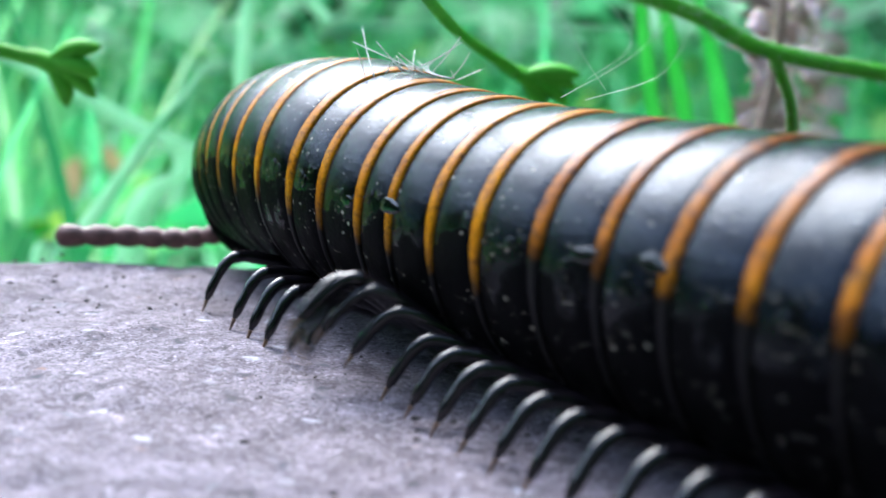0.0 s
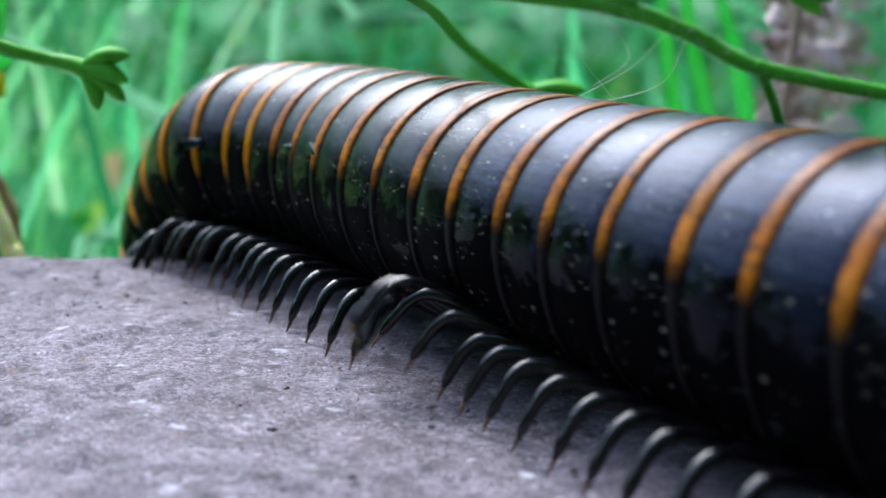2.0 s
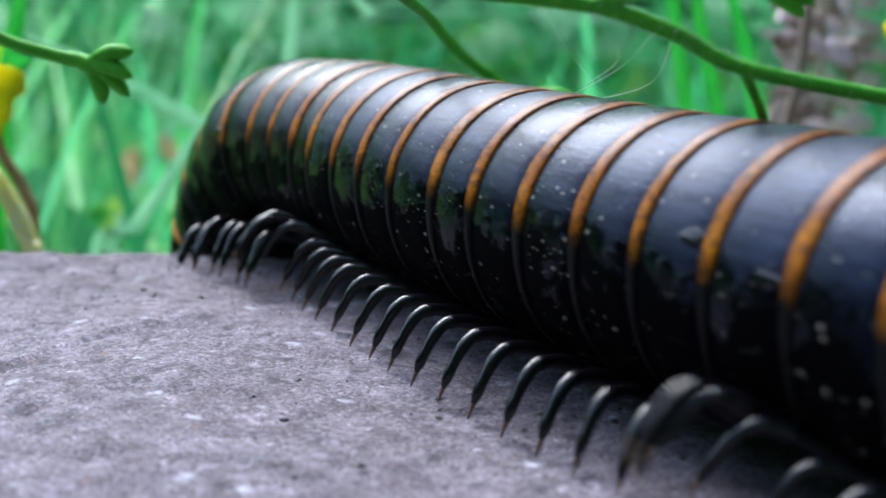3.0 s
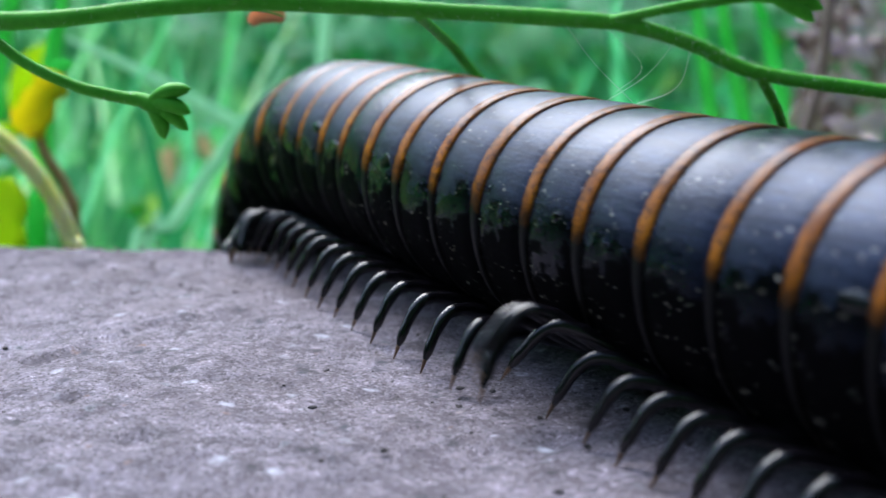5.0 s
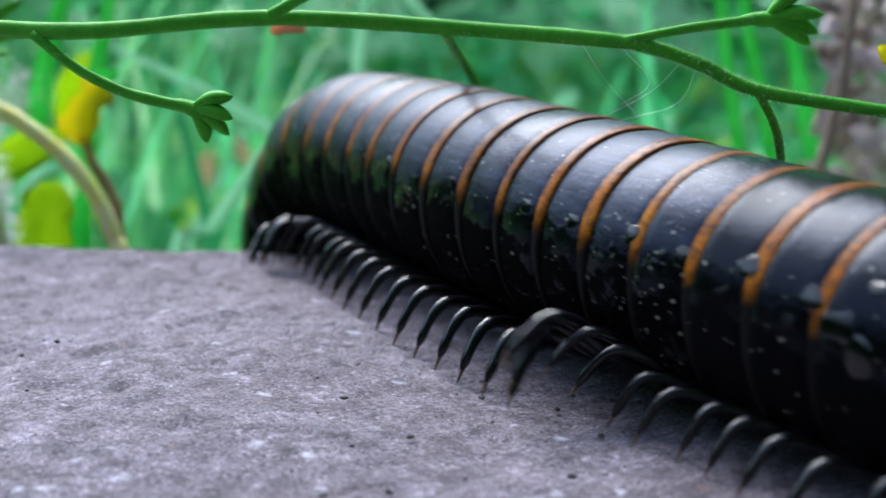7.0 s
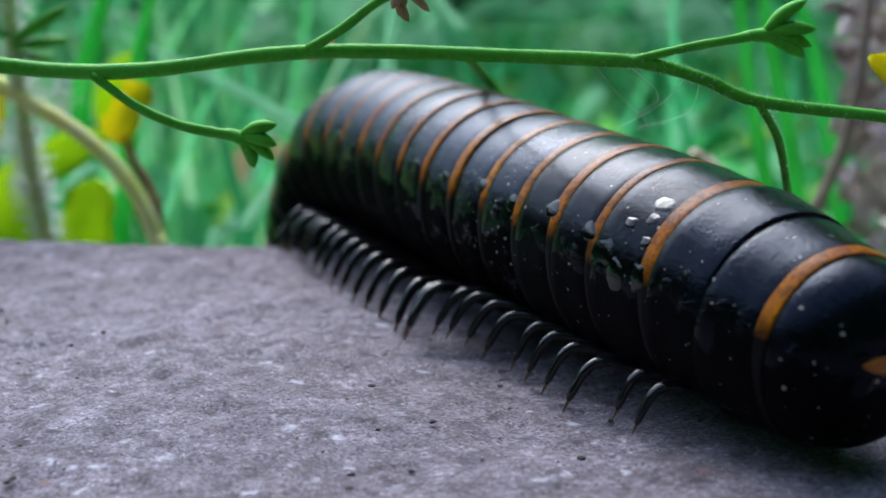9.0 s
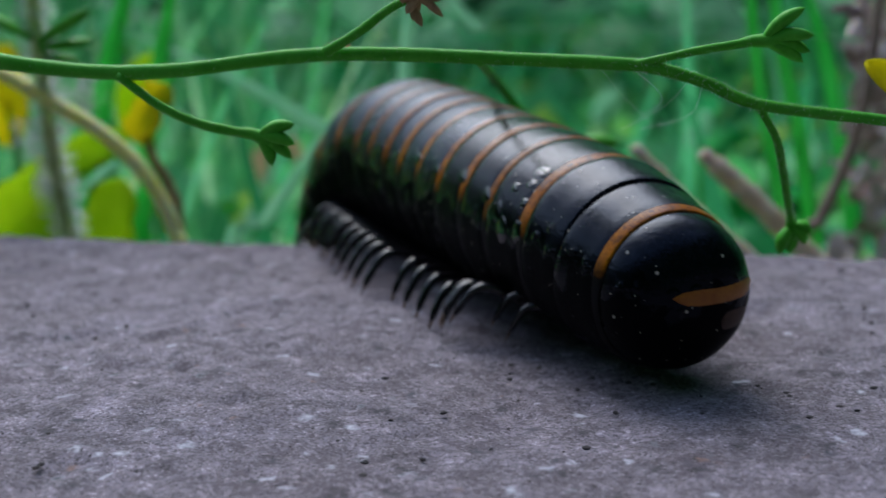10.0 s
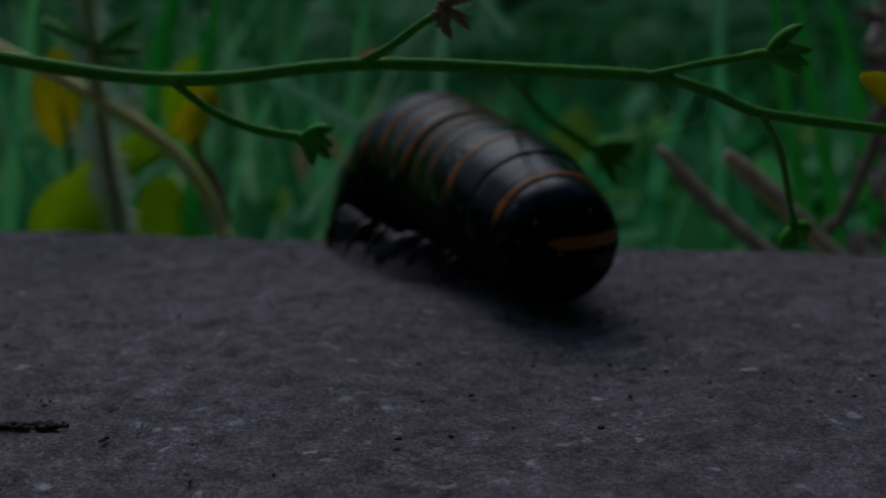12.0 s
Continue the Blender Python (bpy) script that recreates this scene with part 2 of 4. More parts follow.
def make_leafy(name, stops, rough=0.5):
    """Foliage in many tones, one for each blade or leaf, that lets light through."""
    m, t, b = material(name, rough, 0.4)
    geo = t.nodes.new("ShaderNodeNewGeometry")
    v = coords(t, 1000.0)
    tone = mix(t, geo.outputs["Random Per Island"], noise_fac(t, v, 0.08, 3), 0.3)
    col = ramp(t, tone, stops)
    t.links.new(col, b.inputs["Base Color"])
    tr = t.nodes.new("ShaderNodeBsdfTranslucent")
    t.links.new(col, tr.inputs[0])
    ms = t.nodes.new("ShaderNodeMixShader")
    ms.inputs[0].default_value = 0.5
    out = t.nodes["Material Output"]
    t.links.new(b.outputs[0], ms.inputs[1])
    t.links.new(tr.outputs[0], ms.inputs[2])
    t.links.new(ms.outputs[0], out.inputs[0])
    return m


STONE = make_stone()
CUTICLE = make_cuticle("black_cuticle", 0.88, (0.36, 0.54, 1.0), 0.16, 2.0)
FRONT_CUTICLE = make_cuticle("dusty_black_cuticle", 0.42, (0.60, 0.78, 0.96), 0.14, 2.2)
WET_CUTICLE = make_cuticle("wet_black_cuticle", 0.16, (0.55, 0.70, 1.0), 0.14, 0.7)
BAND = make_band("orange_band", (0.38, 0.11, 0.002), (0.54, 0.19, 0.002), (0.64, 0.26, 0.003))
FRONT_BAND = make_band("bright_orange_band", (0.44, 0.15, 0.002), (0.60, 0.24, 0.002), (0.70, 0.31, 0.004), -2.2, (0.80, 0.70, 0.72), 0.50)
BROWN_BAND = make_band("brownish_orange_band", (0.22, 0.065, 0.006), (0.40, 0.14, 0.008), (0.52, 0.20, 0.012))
HOOD = make_plain("orange_rim", (0.26, 0.07, 0.006), (0.44, 0.16, 0.012), 0.35, 0.35, 0.0, 0.8)
WATER = make_plain("water_over_black_horn", (0.0010, 0.0012, 0.0012), (0.0016, 0.0018, 0.0018), 0.03, 0.5, 0.0, 0.8, relief=0.5)
VALVE = make_plain("brown_valve", (0.02, 0.009, 0.006), (0.07, 0.030, 0.016), 0.5, 0.3, 0.0, 0.8)
LEG = make_plain("leg_horn", (0.002, 0.0018, 0.0026), (0.009, 0.007, 0.010), 0.2, 0.5, 0.0, 1.5)
TIP = make_plain("leg_tip", (0.06, 0.03, 0.018), (0.20, 0.11, 0.06), 0.4, 0.4, 0.0, 2.0)
ANTENNA = make_plain("antenna_horn", (0.07, 0.03, 0.03), (0.19, 0.09, 0.08), 0.5, 0.4, 0.0, 1.2)
STEM = make_plain("green_stem", (0.045, 0.33, 0.016), (0.10, 0.48, 0.045), 0.5, 0.12, 0.0, 0.5, through_light=0.3)
YELLOW = make_plain("yellow_stem", (0.90, 0.84, 0.16), (0.95, 0.93, 0.50), 0.4, 0.4, 0.0, 0.3, through_light=0.9)
YELLOW_LEAF = make_leaf("yellow_leaf", (0.54, 0.52, 0.03), (0.80, 0.70, 0.05))
STRAW = make_plain("dry_straw", (0.20, 0.12, 0.05), (0.46, 0.32, 0.17), 0.7, 0.3, 0.0, 0.8)
HAIRY = make_plain("hairy_stem_skin", (0.38, 0.66, 0.20), (0.72, 0.66, 0.36), 0.7, 0.3, 0.0, 0.3)
HAIR = make_plain("woolly_hair", (0.66, 0.70, 0.68), (0.86, 0.90, 0.88), 0.8, 0.2)
OLIVE = make_leaf("olive_leaf", (0.40, 0.60, 0.03), (0.58, 0.72, 0.07))
REED = make_leaf("light_green_blade", (0.09, 0.50, 0.13), (0.19, 0.65, 0.23))
REED_DARK = make_leaf("mid_green_blade", (0.08, 0.52, 0.14), (0.18, 0.66, 0.24))
PALE = make_leaf("grey_green_blade", (0.32, 0.60, 0.42), (0.52, 0.76, 0.60))
DRY = make_plain("withered_stem", (0.20, 0.13, 0.11), (0.42, 0.31, 0.27), 0.8, 0.2, 0.0, 0.3)
DRY_LEAF = make_plain("dry_leaf_scrap", (0.46, 0.33, 0.33), (0.84, 0.72, 0.72), 0.7, 0.3, 0.0, 0.3, through_light=0.6)
PALE_STRAW = make_plain("pale_straw", (0.55, 0.38, 0.26), (0.86, 0.72, 0.58), 0.6, 0.3, 0.0, 0.5, through_light=0.6)
ORANGE_LEAF = make_leaf("orange_leaf", (0.66, 0.36, 0.22), (0.78, 0.48, 0.32))
TAN_LEAF = make_leaf("tan_leaf", (0.50, 0.42, 0.30), (0.68, 0.58, 0.46))
BARK = make_plain("dark_bark", (0.018, 0.016, 0.016), (0.07, 0.06, 0.06), 0.8, 0.3, 0.0, 1.2)
SKY_BLOCKER = make_plain("dark_sky_blocker", (0.006, 0.022, 0.008), (0.02, 0.06, 0.02), 0.9, 0.1, 0.0, 0.01)
FAR_TREES = make_plain("far_foliage", (0.014, 0.055, 0.022), (0.045, 0.13, 0.05), 0.9, 0.1, 0.0, 0.01)
SOIL = make_plain("mossy_soil", (0.03, 0.14, 0.05), (0.06, 0.26, 0.10), 0.9, 0.2, 0.0, 0.05)
# the palest stop of the grass paints glints onto some blades
GRASS = make_leafy("meadow_grass", [(0.2, (0.04, 0.32, 0.12)), (0.45, (0.07, 0.50, 0.19)), (0.65, (0.14, 0.64, 0.28)), (0.82, (0.30, 0.70, 0.42)), (0.92, (0.55, 0.82, 0.66))])
TALL_GRASS = make_leafy("pale_meadow_grass", [(0.2, (0.10, 0.50, 0.16)), (0.5, (0.22, 0.64, 0.26)), (0.8, (0.46, 0.78, 0.46)), (0.92, (0.66, 0.80, 0.30))])
HERB = make_leafy("meadow_herb", [(0.2, (0.03, 0.36, 0.11)), (0.5, (0.05, 0.50, 0.16)), (0.72, (0.16, 0.62, 0.14)), (0.85, (0.42, 0.66, 0.06))])
# distant leaves: the haze is painted in as very pale tones
FAR_HERB = make_leafy("haze_paled_shrub_leaf", [(0.2, (0.08, 0.50, 0.21)), (0.5, (0.18, 0.68, 0.34)), (0.72, (0.44, 0.78, 0.56)), (0.88, (0.70, 0.86, 0.76))])


# ======== small builders ========
def as_mesh(name, bm, mats, smooth=True):
    """A mesh from a bmesh in millimetres."""
    me = bpy.data.meshes.new(name)
    bmesh.ops.scale(bm, vec=(MM, MM, MM), verts=bm.verts)
    bm.to_mesh(me)
    bm.free()
    for mm in mats if isinstance(mats, (list, tuple)) else (mats,):
        me.materials.append(mm)
    if smooth:
        me.polygons.foreach_set("use_smooth", [True] * len(me.polygons))
    return me


def part(name, bm, mats, parent, label="", smooth=True):
    ob = new(name, bm if isinstance(bm, bpy.types.Mesh) else as_mesh(name, bm, mats, smooth))
    ob.parent = parent
    return tagged(ob, label)


def thing(name, at, label, category, group="", kind=""):
    ob = new(name)
    ob.empty_display_size = 0.005
    ob.matrix_basis = at
    return tagged(ob, label, category, group, kind)


def frames_along(pts):
    """Sideways and upward vectors along a polyline."""
    out = []
    side = None
    for i in range(len(pts)):
        tan = (pts[min(i + 1, len(pts) - 1)] - pts[max(i - 1, 0)]).normalized()
        if side is None:
            ref = Vector((0, 0, 1)) if abs(tan.z) < 0.9 else Vector((1, 0, 0))
            side = tan.cross(ref).normalized()
        side = (side - tan * side.dot(tan)).normalized()
        out.append((side, side.cross(tan)))
    return out


def smooth_line(pts, n):
    """A Catmull-Rom line with n points through the given ones (any number of columns)."""
    p = np.array(pts, float)
    p = np.vstack([2 * p[0] - p[1], p, 2 * p[-1] - p[-2]])
    out = []
    for u in np.linspace(0, len(p) - 3 - 1e-6, n):
        i, f = int(u), u - int(u)
        a, b, c, d = p[i], p[i + 1], p[i + 2], p[i + 3]
        out.append(0.5 * (2 * b + (c - a) * f + (2 * a - 5 * b + 4 * c - d) * f * f + (3 * b - a - 3 * c + d) * f ** 3))
    return np.array(out)


def tube(bm, pts, radii, sides=10, mat_of=None):
    """A closed tube along points."""
    pts = [Vector(p) for p in pts]
    rings = []
    for p, r, (s, u) in zip(pts, radii, frames_along(pts)):
        rings.append([bm.verts.new(p + (s * math.cos(a) + u * math.sin(a)) * r) for a in (2 * math.pi * k / sides for k in range(sides))])
    for i in range(len(rings) - 1):
        for k in range(sides):
            f = bm.faces.new((rings[i][k], rings[i][(k + 1) % sides], rings[i + 1][(k + 1) % sides], rings[i + 1][k]))
            f.material_index = mat_of(i / (len(rings) - 1)) if mat_of else 0
    for ring, flip in ((rings[0], True), (rings[-1], False)):
        f = bm.faces.new(ring[::-1] if flip else ring)
        f.material_index = mat_of(0.0 if flip else 1.0) if mat_of else 0
    return bm


def spindle(bm, a, b, width, flat=0.6, sides=8, n=7, up=(0, 0, 1), bend=0.0):
    """A pointed bud or thick little leaf from a to b."""
    a, b = Vector(a), Vector(b)
    tan = (b - a).normalized()
    s = tan.cross(Vector(up)).normalized()
    u = s.cross(tan)
    prev = None
    for i in range(n + 1):
        f = i / n
        w = width * (0.25 + 1.5 * f) * (1 - f) ** 0.7 * 1.1 + 0.02
        c = a.lerp(b, f) + u * bend * math.sin(math.pi * f)
        ring = [bm.verts.new(c + s * math.cos(q) * w + u * math.sin(q) * w * flat) for q in (2 * math.pi * k / sides for k in range(sides))]
        if prev:
            for k in range(sides):
                bm.faces.new((prev[k], prev[(k + 1) % sides], ring[(k + 1) % sides], ring[k]))
        else:
            bm.faces.new(ring[::-1])
        prev = ring
    bm.faces.new(prev)
    return bm


def lattice_noise(x, y, cell, seed):
    """Smooth value noise on arrays, about -1 to 1."""
    rng = np.random.RandomState(seed)
    tab = rng.rand(256, 256) * 2 - 1
    u, v = x / cell + 1000, y / cell + 1000
    i, j = np.floor(u).astype(int), np.floor(v).astype(int)
    f, g = u - i, v - j
    f, g = f * f * (3 - 2 * f), g * g * (3 - 2 * g)
    at = lambda a, b: tab[a % 256, b % 256]
    return (at(i, j) * (1 - f) + at(i + 1, j) * f) * (1 - g) + (at(i, j + 1) * (1 - f) + at(i + 1, j + 1) * f) * g


def bare_mesh(name, verts, faces, mats, smooth=True):
    me = bpy.data.meshes.new(name)
    me.from_pydata((np.array(verts) * MM).tolist(), [], faces)
    for mm in mats:
        me.materials.append(mm)
    me.polygons.foreach_set("use_smooth", [smooth] * len(me.polygons))
    return me


# ======== setting: concrete slab and the ground behind it ========
EDGE = 76.4      # the slab's far edge
GROUND = -85.0   # the soil behind and round the slab


def build_slab():
    xs = np.concatenate([np.linspace(-700, -90, 30)[:-1], np.arange(-90, 60, 0.34), np.linspace(60, 700, 30)])
    ys = np.concatenate([np.linspace(-500, 14, 30)[:-1], np.arange(14, EDGE - 2.2, 0.34), EDGE - 2.2 * (1 - np.linspace(0, 1, 14)) ** 1.3])
    X, Y = np.meshgrid(xs, ys)
    Z = 0.30 * lattice_noise(X, Y, 14, 1) + 0.11 * lattice_noise(X, Y, 4.2, 2) + 0.08 * lattice_noise(X, Y, 1.7, 3) + 0.07 * lattice_noise(X, Y, 0.75, 4)
    pits = lattice_noise(X, Y, 2.6, 5) + 0.5 * lattice_noise(X, Y, 1.1, 6)
    Z -= 0.5 * np.clip(pits - 0.6, 0, 1)
    # the front edge of a thin crust that has partly flaked off
    crust = np.interp(X, [-60, -35, -28.8, -26.3, -24.5, -21.9, -20.2, -19.6, -17, -10], [44, 47, 48.3, 49.4, 50.6, 49.2, 49.4, 52, 55.5, 60]) + 0.35 * lattice_noise(X, X * 0, 0.9, 31)
    Z += 0.2 * np.clip((Y - crust) / 0.2, 0, 1) * np.clip((crust + 14 - Y) / 14, 0, 1) * np.clip((-9 - X) / 8, 0, 1)
    wave = 0.5 * lattice_noise(X, Y * 0, 9, 7) + 0.35 * lattice_noise(X, Y * 0, 2.5, 8)
    back = np.clip((Y - (EDGE - 2.2)) / 2.2, 0, 1)
    Z -= 1.5 * back ** 2.5 + np.clip(back - 0.35, 0, 1) * np.abs(lattice_noise(X, Y, 2.0, 9)) * 0.8
    Y2 = Y + back * wave * 0.7
    ny, nx = X.shape
    verts = [np.stack([X.ravel(), Y2.ravel(), Z.ravel()], 1)]
    # the far face, going down into the soil
    base = ny * nx
    for depth in (3, 10, 30, 90):
        verts.append(np.stack([xs, np.full(nx, EDGE) + 0.6 * lattice_noise(xs, xs * 0 + depth, 4, 10) + wave[-1] * 0.7, np.full(nx, -depth - 0.5)], 1))
    verts = np.concatenate(verts)
    faces = []
    for j in range(ny - 1 + 4):
        a = j * nx
        faces += [(a + i, a + i + 1, a + nx + i + 1, a + nx + i) for i in range(nx - 1)]
    ob = new("slab_top", bare_mesh("slab_top", verts, faces, [STONE]))
    return tagged(ob, "rough grey concrete slab, pitted and grainy, with a worn edge", "slab", kind="structure")


def build_ground():
    n = 60
    g = np.concatenate([-np.geomspace(1500000, 300, n), np.linspace(-280, 280, 40), np.geomspace(300, 1500000, n)])
    X, Y = np.meshgrid(g, g + 300)
    Z = GROUND + 6 * lattice_noise(X, Y, 60, 21)
    k = len(g)
    faces = [(j * k + i, j * k + i + 1, (j + 1) * k + i + 1, (j + 1) * k + i) for j in range(k - 1) for i in range(k - 1)]
    ob = new("ground", bare_mesh("ground", np.stack([X.ravel(), Y.ravel(), Z.ravel()], 1), faces, [SOIL]))
    return tagged(ob, "dark damp soil under the meadow plants", "ground", kind="structure")


def build_trees_round():
    """Ring of trees that closes the place, lowest to the left behind the slab, with the sky open overhead; its heights
    shape the reflections, and the tall dark camera side is an unseen light blocker.
    """
    n, rows = 96, 16
    verts = []
    for j in range(rows):
        for i in range(n):
            a = 2 * math.pi * i / n
            front = 0.5 - 0.5 * math.cos(a - radians(130))
            top = 700 + 3600 * front ** 1.5 + 1000 * math.exp(-((a - radians(72)) / radians(28)) ** 2)
            z = GROUND - 20 + (top - GROUND) * j / (rows - 1)
            r = 2600 + 160 * noise.noise(Vector((math.cos(a) * 4, math.sin(a) * 4, z / 300))) + 90 * noise.noise(Vector((math.cos(a) * 14, math.sin(a) * 14, z / 90)))
            verts.append((math.cos(a) * r, 200 + math.sin(a) * r, z + (200 * noise.noise(Vector((a * 6, 0, 0))) if j == rows - 1 else 0)))
    faces = [(j * n + i, j * n + (i + 1) % n, (j + 1) * n + (i + 1) % n, (j + 1) * n + i) for j in range(rows - 1) for i in range(n)]
    ob = new("backdrop", bare_mesh("backdrop", verts, faces, [FAR_TREES, SKY_BLOCKER]))
    for k, poly in enumerate(ob.data.polygons):
        a = 2 * math.pi * (k % n + 0.5) / n
        # camera side, out of view: dark wall added to keep sky off the flanks
        poly.material_index = 1 if math.cos(a - radians(130)) < 0.1 else 0
    return tagged(ob, "ring of green trees, with an added dark sky-blocking wall on the unseen camera side", "trees", kind="structure")


build_slab()
build_ground()
build_trees_round()

# ======== the millipede ========
RADIUS = 5.65
HEADING = radians(34.5)
AHEAD = Vector((-math.sin(HEADING), math.cos(HEADING), 0))
RIGHT = Vector((math.cos(HEADING), math.sin(HEADING), 0))
# its line crosses the slab's edge at EDGE_ACROSS (distance from the origin along RIGHT); behind that it trails off to the left by SLANT, by seconds
EDGE_ACROSS = [(0, 33.8), (0.5, 34.5), (1, 34.36), (1.5, 34.33), (2, 34.05), (2.5, 34.32), (3, 34.44), (3.5, 34.44), (5.5, 34.28), (6, 33.88), (6.5, 33.48), (7, 33.41),
               (9, 32.69), (9.5, 33.01), (10, 33.75), (10.5, 33.91), (11, 33.76), (11.5, 33.31), (12, 33.08)]
SLANT = [(0, 0.026), (0.5, 0.023), (1, 0.029), (1.5, 0.027), (2, 0.022), (2.5, 0.011), (3, 0.017), (3.5, 0.029), (5.5, 0.020), (6, 0.019), (6.5, 0.013), (7, 0.004),
         (9, 0.031), (9.5, 0.050), (10, 0.075), (10.5, 0.086), (11, 0.105), (11.5, 0.117), (12, 0.114)]
# how far its front reaches over to the left as it goes over the edge, in mm, by seconds
REACH = [(0, 0), (1.5, 0.1), (2, 2.3), (2.5, 1.1), (3, 0.8), (3.5, 0.2), (5.5, 0), (12, 0)]
# how much higher than usual it carries itself, in mm, by seconds
BOB = [(0, -0.18), (0.5, -0.05), (1, 0.34), (1.5, 0.29), (2, 0.28), (2.5, 0.20), (3, 0.23), (3.5, 0.89), (5.5, 0.02), (6, 0.20), (6.5, 0.30), (7, 0.15),
       (9, 0.55), (9.5, 0.55), (10, 0.36), (10.5, 0.40), (11, 0.17), (11.5, 0.43), (12, 0.44)]
AXIS_Z = 6.35     # height of the body's axis over the slab
BEND_AT, BEND_R, BEND_MAX = 67.0, 11.5, radians(84)

# how far it has walked, in mm, by seconds
WALKED = [(0, -0.3), (0.5, 6.1), (1.0, 12.3), (1.5, 18.8), (2.0, 26.9), (2.5, 35.4), (3.0, 44.2), (3.5, 51.3), (4.5, 69.8), (5.5, 88.1), (6.0, 95.8), (6.5, 104.7),
          (7.0, 113.9), (7.2, 117.5), (7.6, 121.6), (8.2, 124.2), (8.8, 125.3), (9.0, 125.8), (9.5, 130.1), (10.0, 137.0), (10.5, 141.5), (11.0, 146.1), (11.5, 146.1), (12.0, 149.3)]
_wt, _ws = np.array(WALKED, float).T
_slopes = np.gradient(_ws, _wt)


def walked(t):
    """Smooth way walked at t."""
    i = int(np.clip(np.searchsorted(_wt, t) - 1, 0, len(_wt) - 2))
    h = _wt[i + 1] - _wt[i]
    f = (t - _wt[i]) / h
    a, b = _ws[i], _ws[i + 1]
    return (2 * f ** 3 - 3 * f * f + 1) * a + (f ** 3 - 2 * f * f + f) * h * _slopes[i] + (-2 * f ** 3 + 3 * f * f) * b + (f ** 3 - f * f) * h * _slopes[i + 1]


def build_route():
    """Table of the axis: way along it, then advance, height and downward angle."""
    step = 0.25
    s = np.arange(-160, 330, step)
    ang = np.clip((s - BEND_AT) / BEND_R, 0, BEND_MAX)
    adv = -160 + np.concatenate([[0], np.cumsum(np.cos(ang[:-1]) * step)])
    z = AXIS_Z - np.concatenate([[0], np.cumsum(np.sin(ang[:-1]) * step)])
    return s, adv, z, ang


ROUTE = build_route()


def lift(s, t):
    """How far the body rides higher than its usual line: a hump just before the slab's edge, sinking towards it, and its bobbing."""
    near = min(max(0.0, (s - 45.0) / 20.0), 0.7)
    hump = float(np.interp(t, [9.4, 10.6, 12.0], [0.55, 0.08, -0.15]))
    return hump * math.exp(-((s - 62.0) / 11.0) ** 2) - 0.67 * near ** 2 + float(np.interp(t, *np.array(BOB, float).T))


def on_route(s, t):
    """Pose of a ring whose hind rim is at s along the route: local y forward, z up."""
    own = s - walked(t)
    s -= 1.7 * min(max(0.0, (s - 50.0) / 15.0), 1.2) ** 2      # the rings slide into one another towards the edge
    adv, z, ang = (np.interp(s, ROUTE[0], col) for col in ROUTE[1:])
    z += girth(own) - RADIUS - 0.35 * float(np.interp(-own, [70, 99], [0, 1]))    # the tail drags on the slab
    dz = (lift(s + 0.5, t) - lift(s - 0.5, t))
    slant = float(np.interp(t, *np.array(SLANT, float).T))
    near = min(max(0.0, (s - 45.0) / 20.0), 0.7)                                  # towards the edge it swings a little to the right
    across = float(np.interp(t, *np.array(EDGE_ACROSS, float).T)) - slant * max(0.0, 68.0 - s) + 0.81 * near ** 2
    reach, bow = float(np.interp(t, *np.array(REACH, float).T)), min(max(0.0, (s - 56.0) / 14.0), 1.0)
    across -= reach * bow ** 2
    yaw = HEADING + (math.atan(reach * bow / 7.0) if bow < 1.0 else 0.0) - math.atan(slant) * min(1.0, max(0.0, (71.0 - s) / 6.0)) - (math.atan(0.081 * near) if near < 0.7 else 0.0)
    pos = RIGHT * across + AHEAD * adv + Vector((0, 0, z + lift(s, t)))
    pitch = -ang + math.atan(dz + (girth(own + 1.0) - girth(own - 1.0)) / 2.0)
    return Matrix.Translation(pos * MM) @ Matrix.Rotation(yaw, 4, "Z") @ Matrix.Rotation(pitch, 4, "X")


# hind rims of the rings at the start, along the route, from neck to tail
RIMS = [69.0, 66.6, 64.0, 61.1, 57.0, 53.3, 50.4, 47.0, 44.5, 41.3, 38.1, 34.4, 31.0, 27.7, 24.3, 20.9, 17.3, 14.1, 10.5, 7.4, 4.0, 0.0, -3.2, -7.0, -10.8, -14.3,
        -18.1, -21.9, -25.8, -29.6, -33.4, -37.6, -41.7, -45.7, -49.7, -53.8, -57.6, -61.2, -65.0, -68.8, -72.4, -75.9, -79.5, -83.0, -86.5, -89.9, -93.1, -97.2]
TAIL_SUTURE, TAIL_RIM = -100.3, -103.8
HEAD_AT = 70.8


def girth(s):
    """Radius of the body at a place along it (start coordinates)."""
    return float(RADIUS * np.interp(s, [-104, -101.3, -99, -95, -90, -75, -60, 20, 42, 50, 56, 62, 67, 70, 74], [0.71, 0.785, 0.835, 0.88, 0.915, 0.97, 1.0, 1.0, 0.98, 1.0, 1.06, 1.04, 0.98, 0.9, 0.75]))


def lathe(bm, profile, sides=72, mats=None):
    """Turns a profile of (y, radius) about the y axis; open at both ends."""
    rings = []
    for y, r in profile:
        rings.append([bm.verts.new((math.cos(a) * r, y, math.sin(a) * r)) for a in (2 * math.pi * k / sides for k in range(sides))])
    for i in range(len(rings) - 1):
        for k in range(sides):
            bm.faces.new((rings[i][(k + 1) % sides], rings[i][k], rings[i + 1][k], rings[i + 1][(k + 1) % sides]))
    bmesh.ops.recalc_face_normals(bm, faces=bm.faces)
    return bm


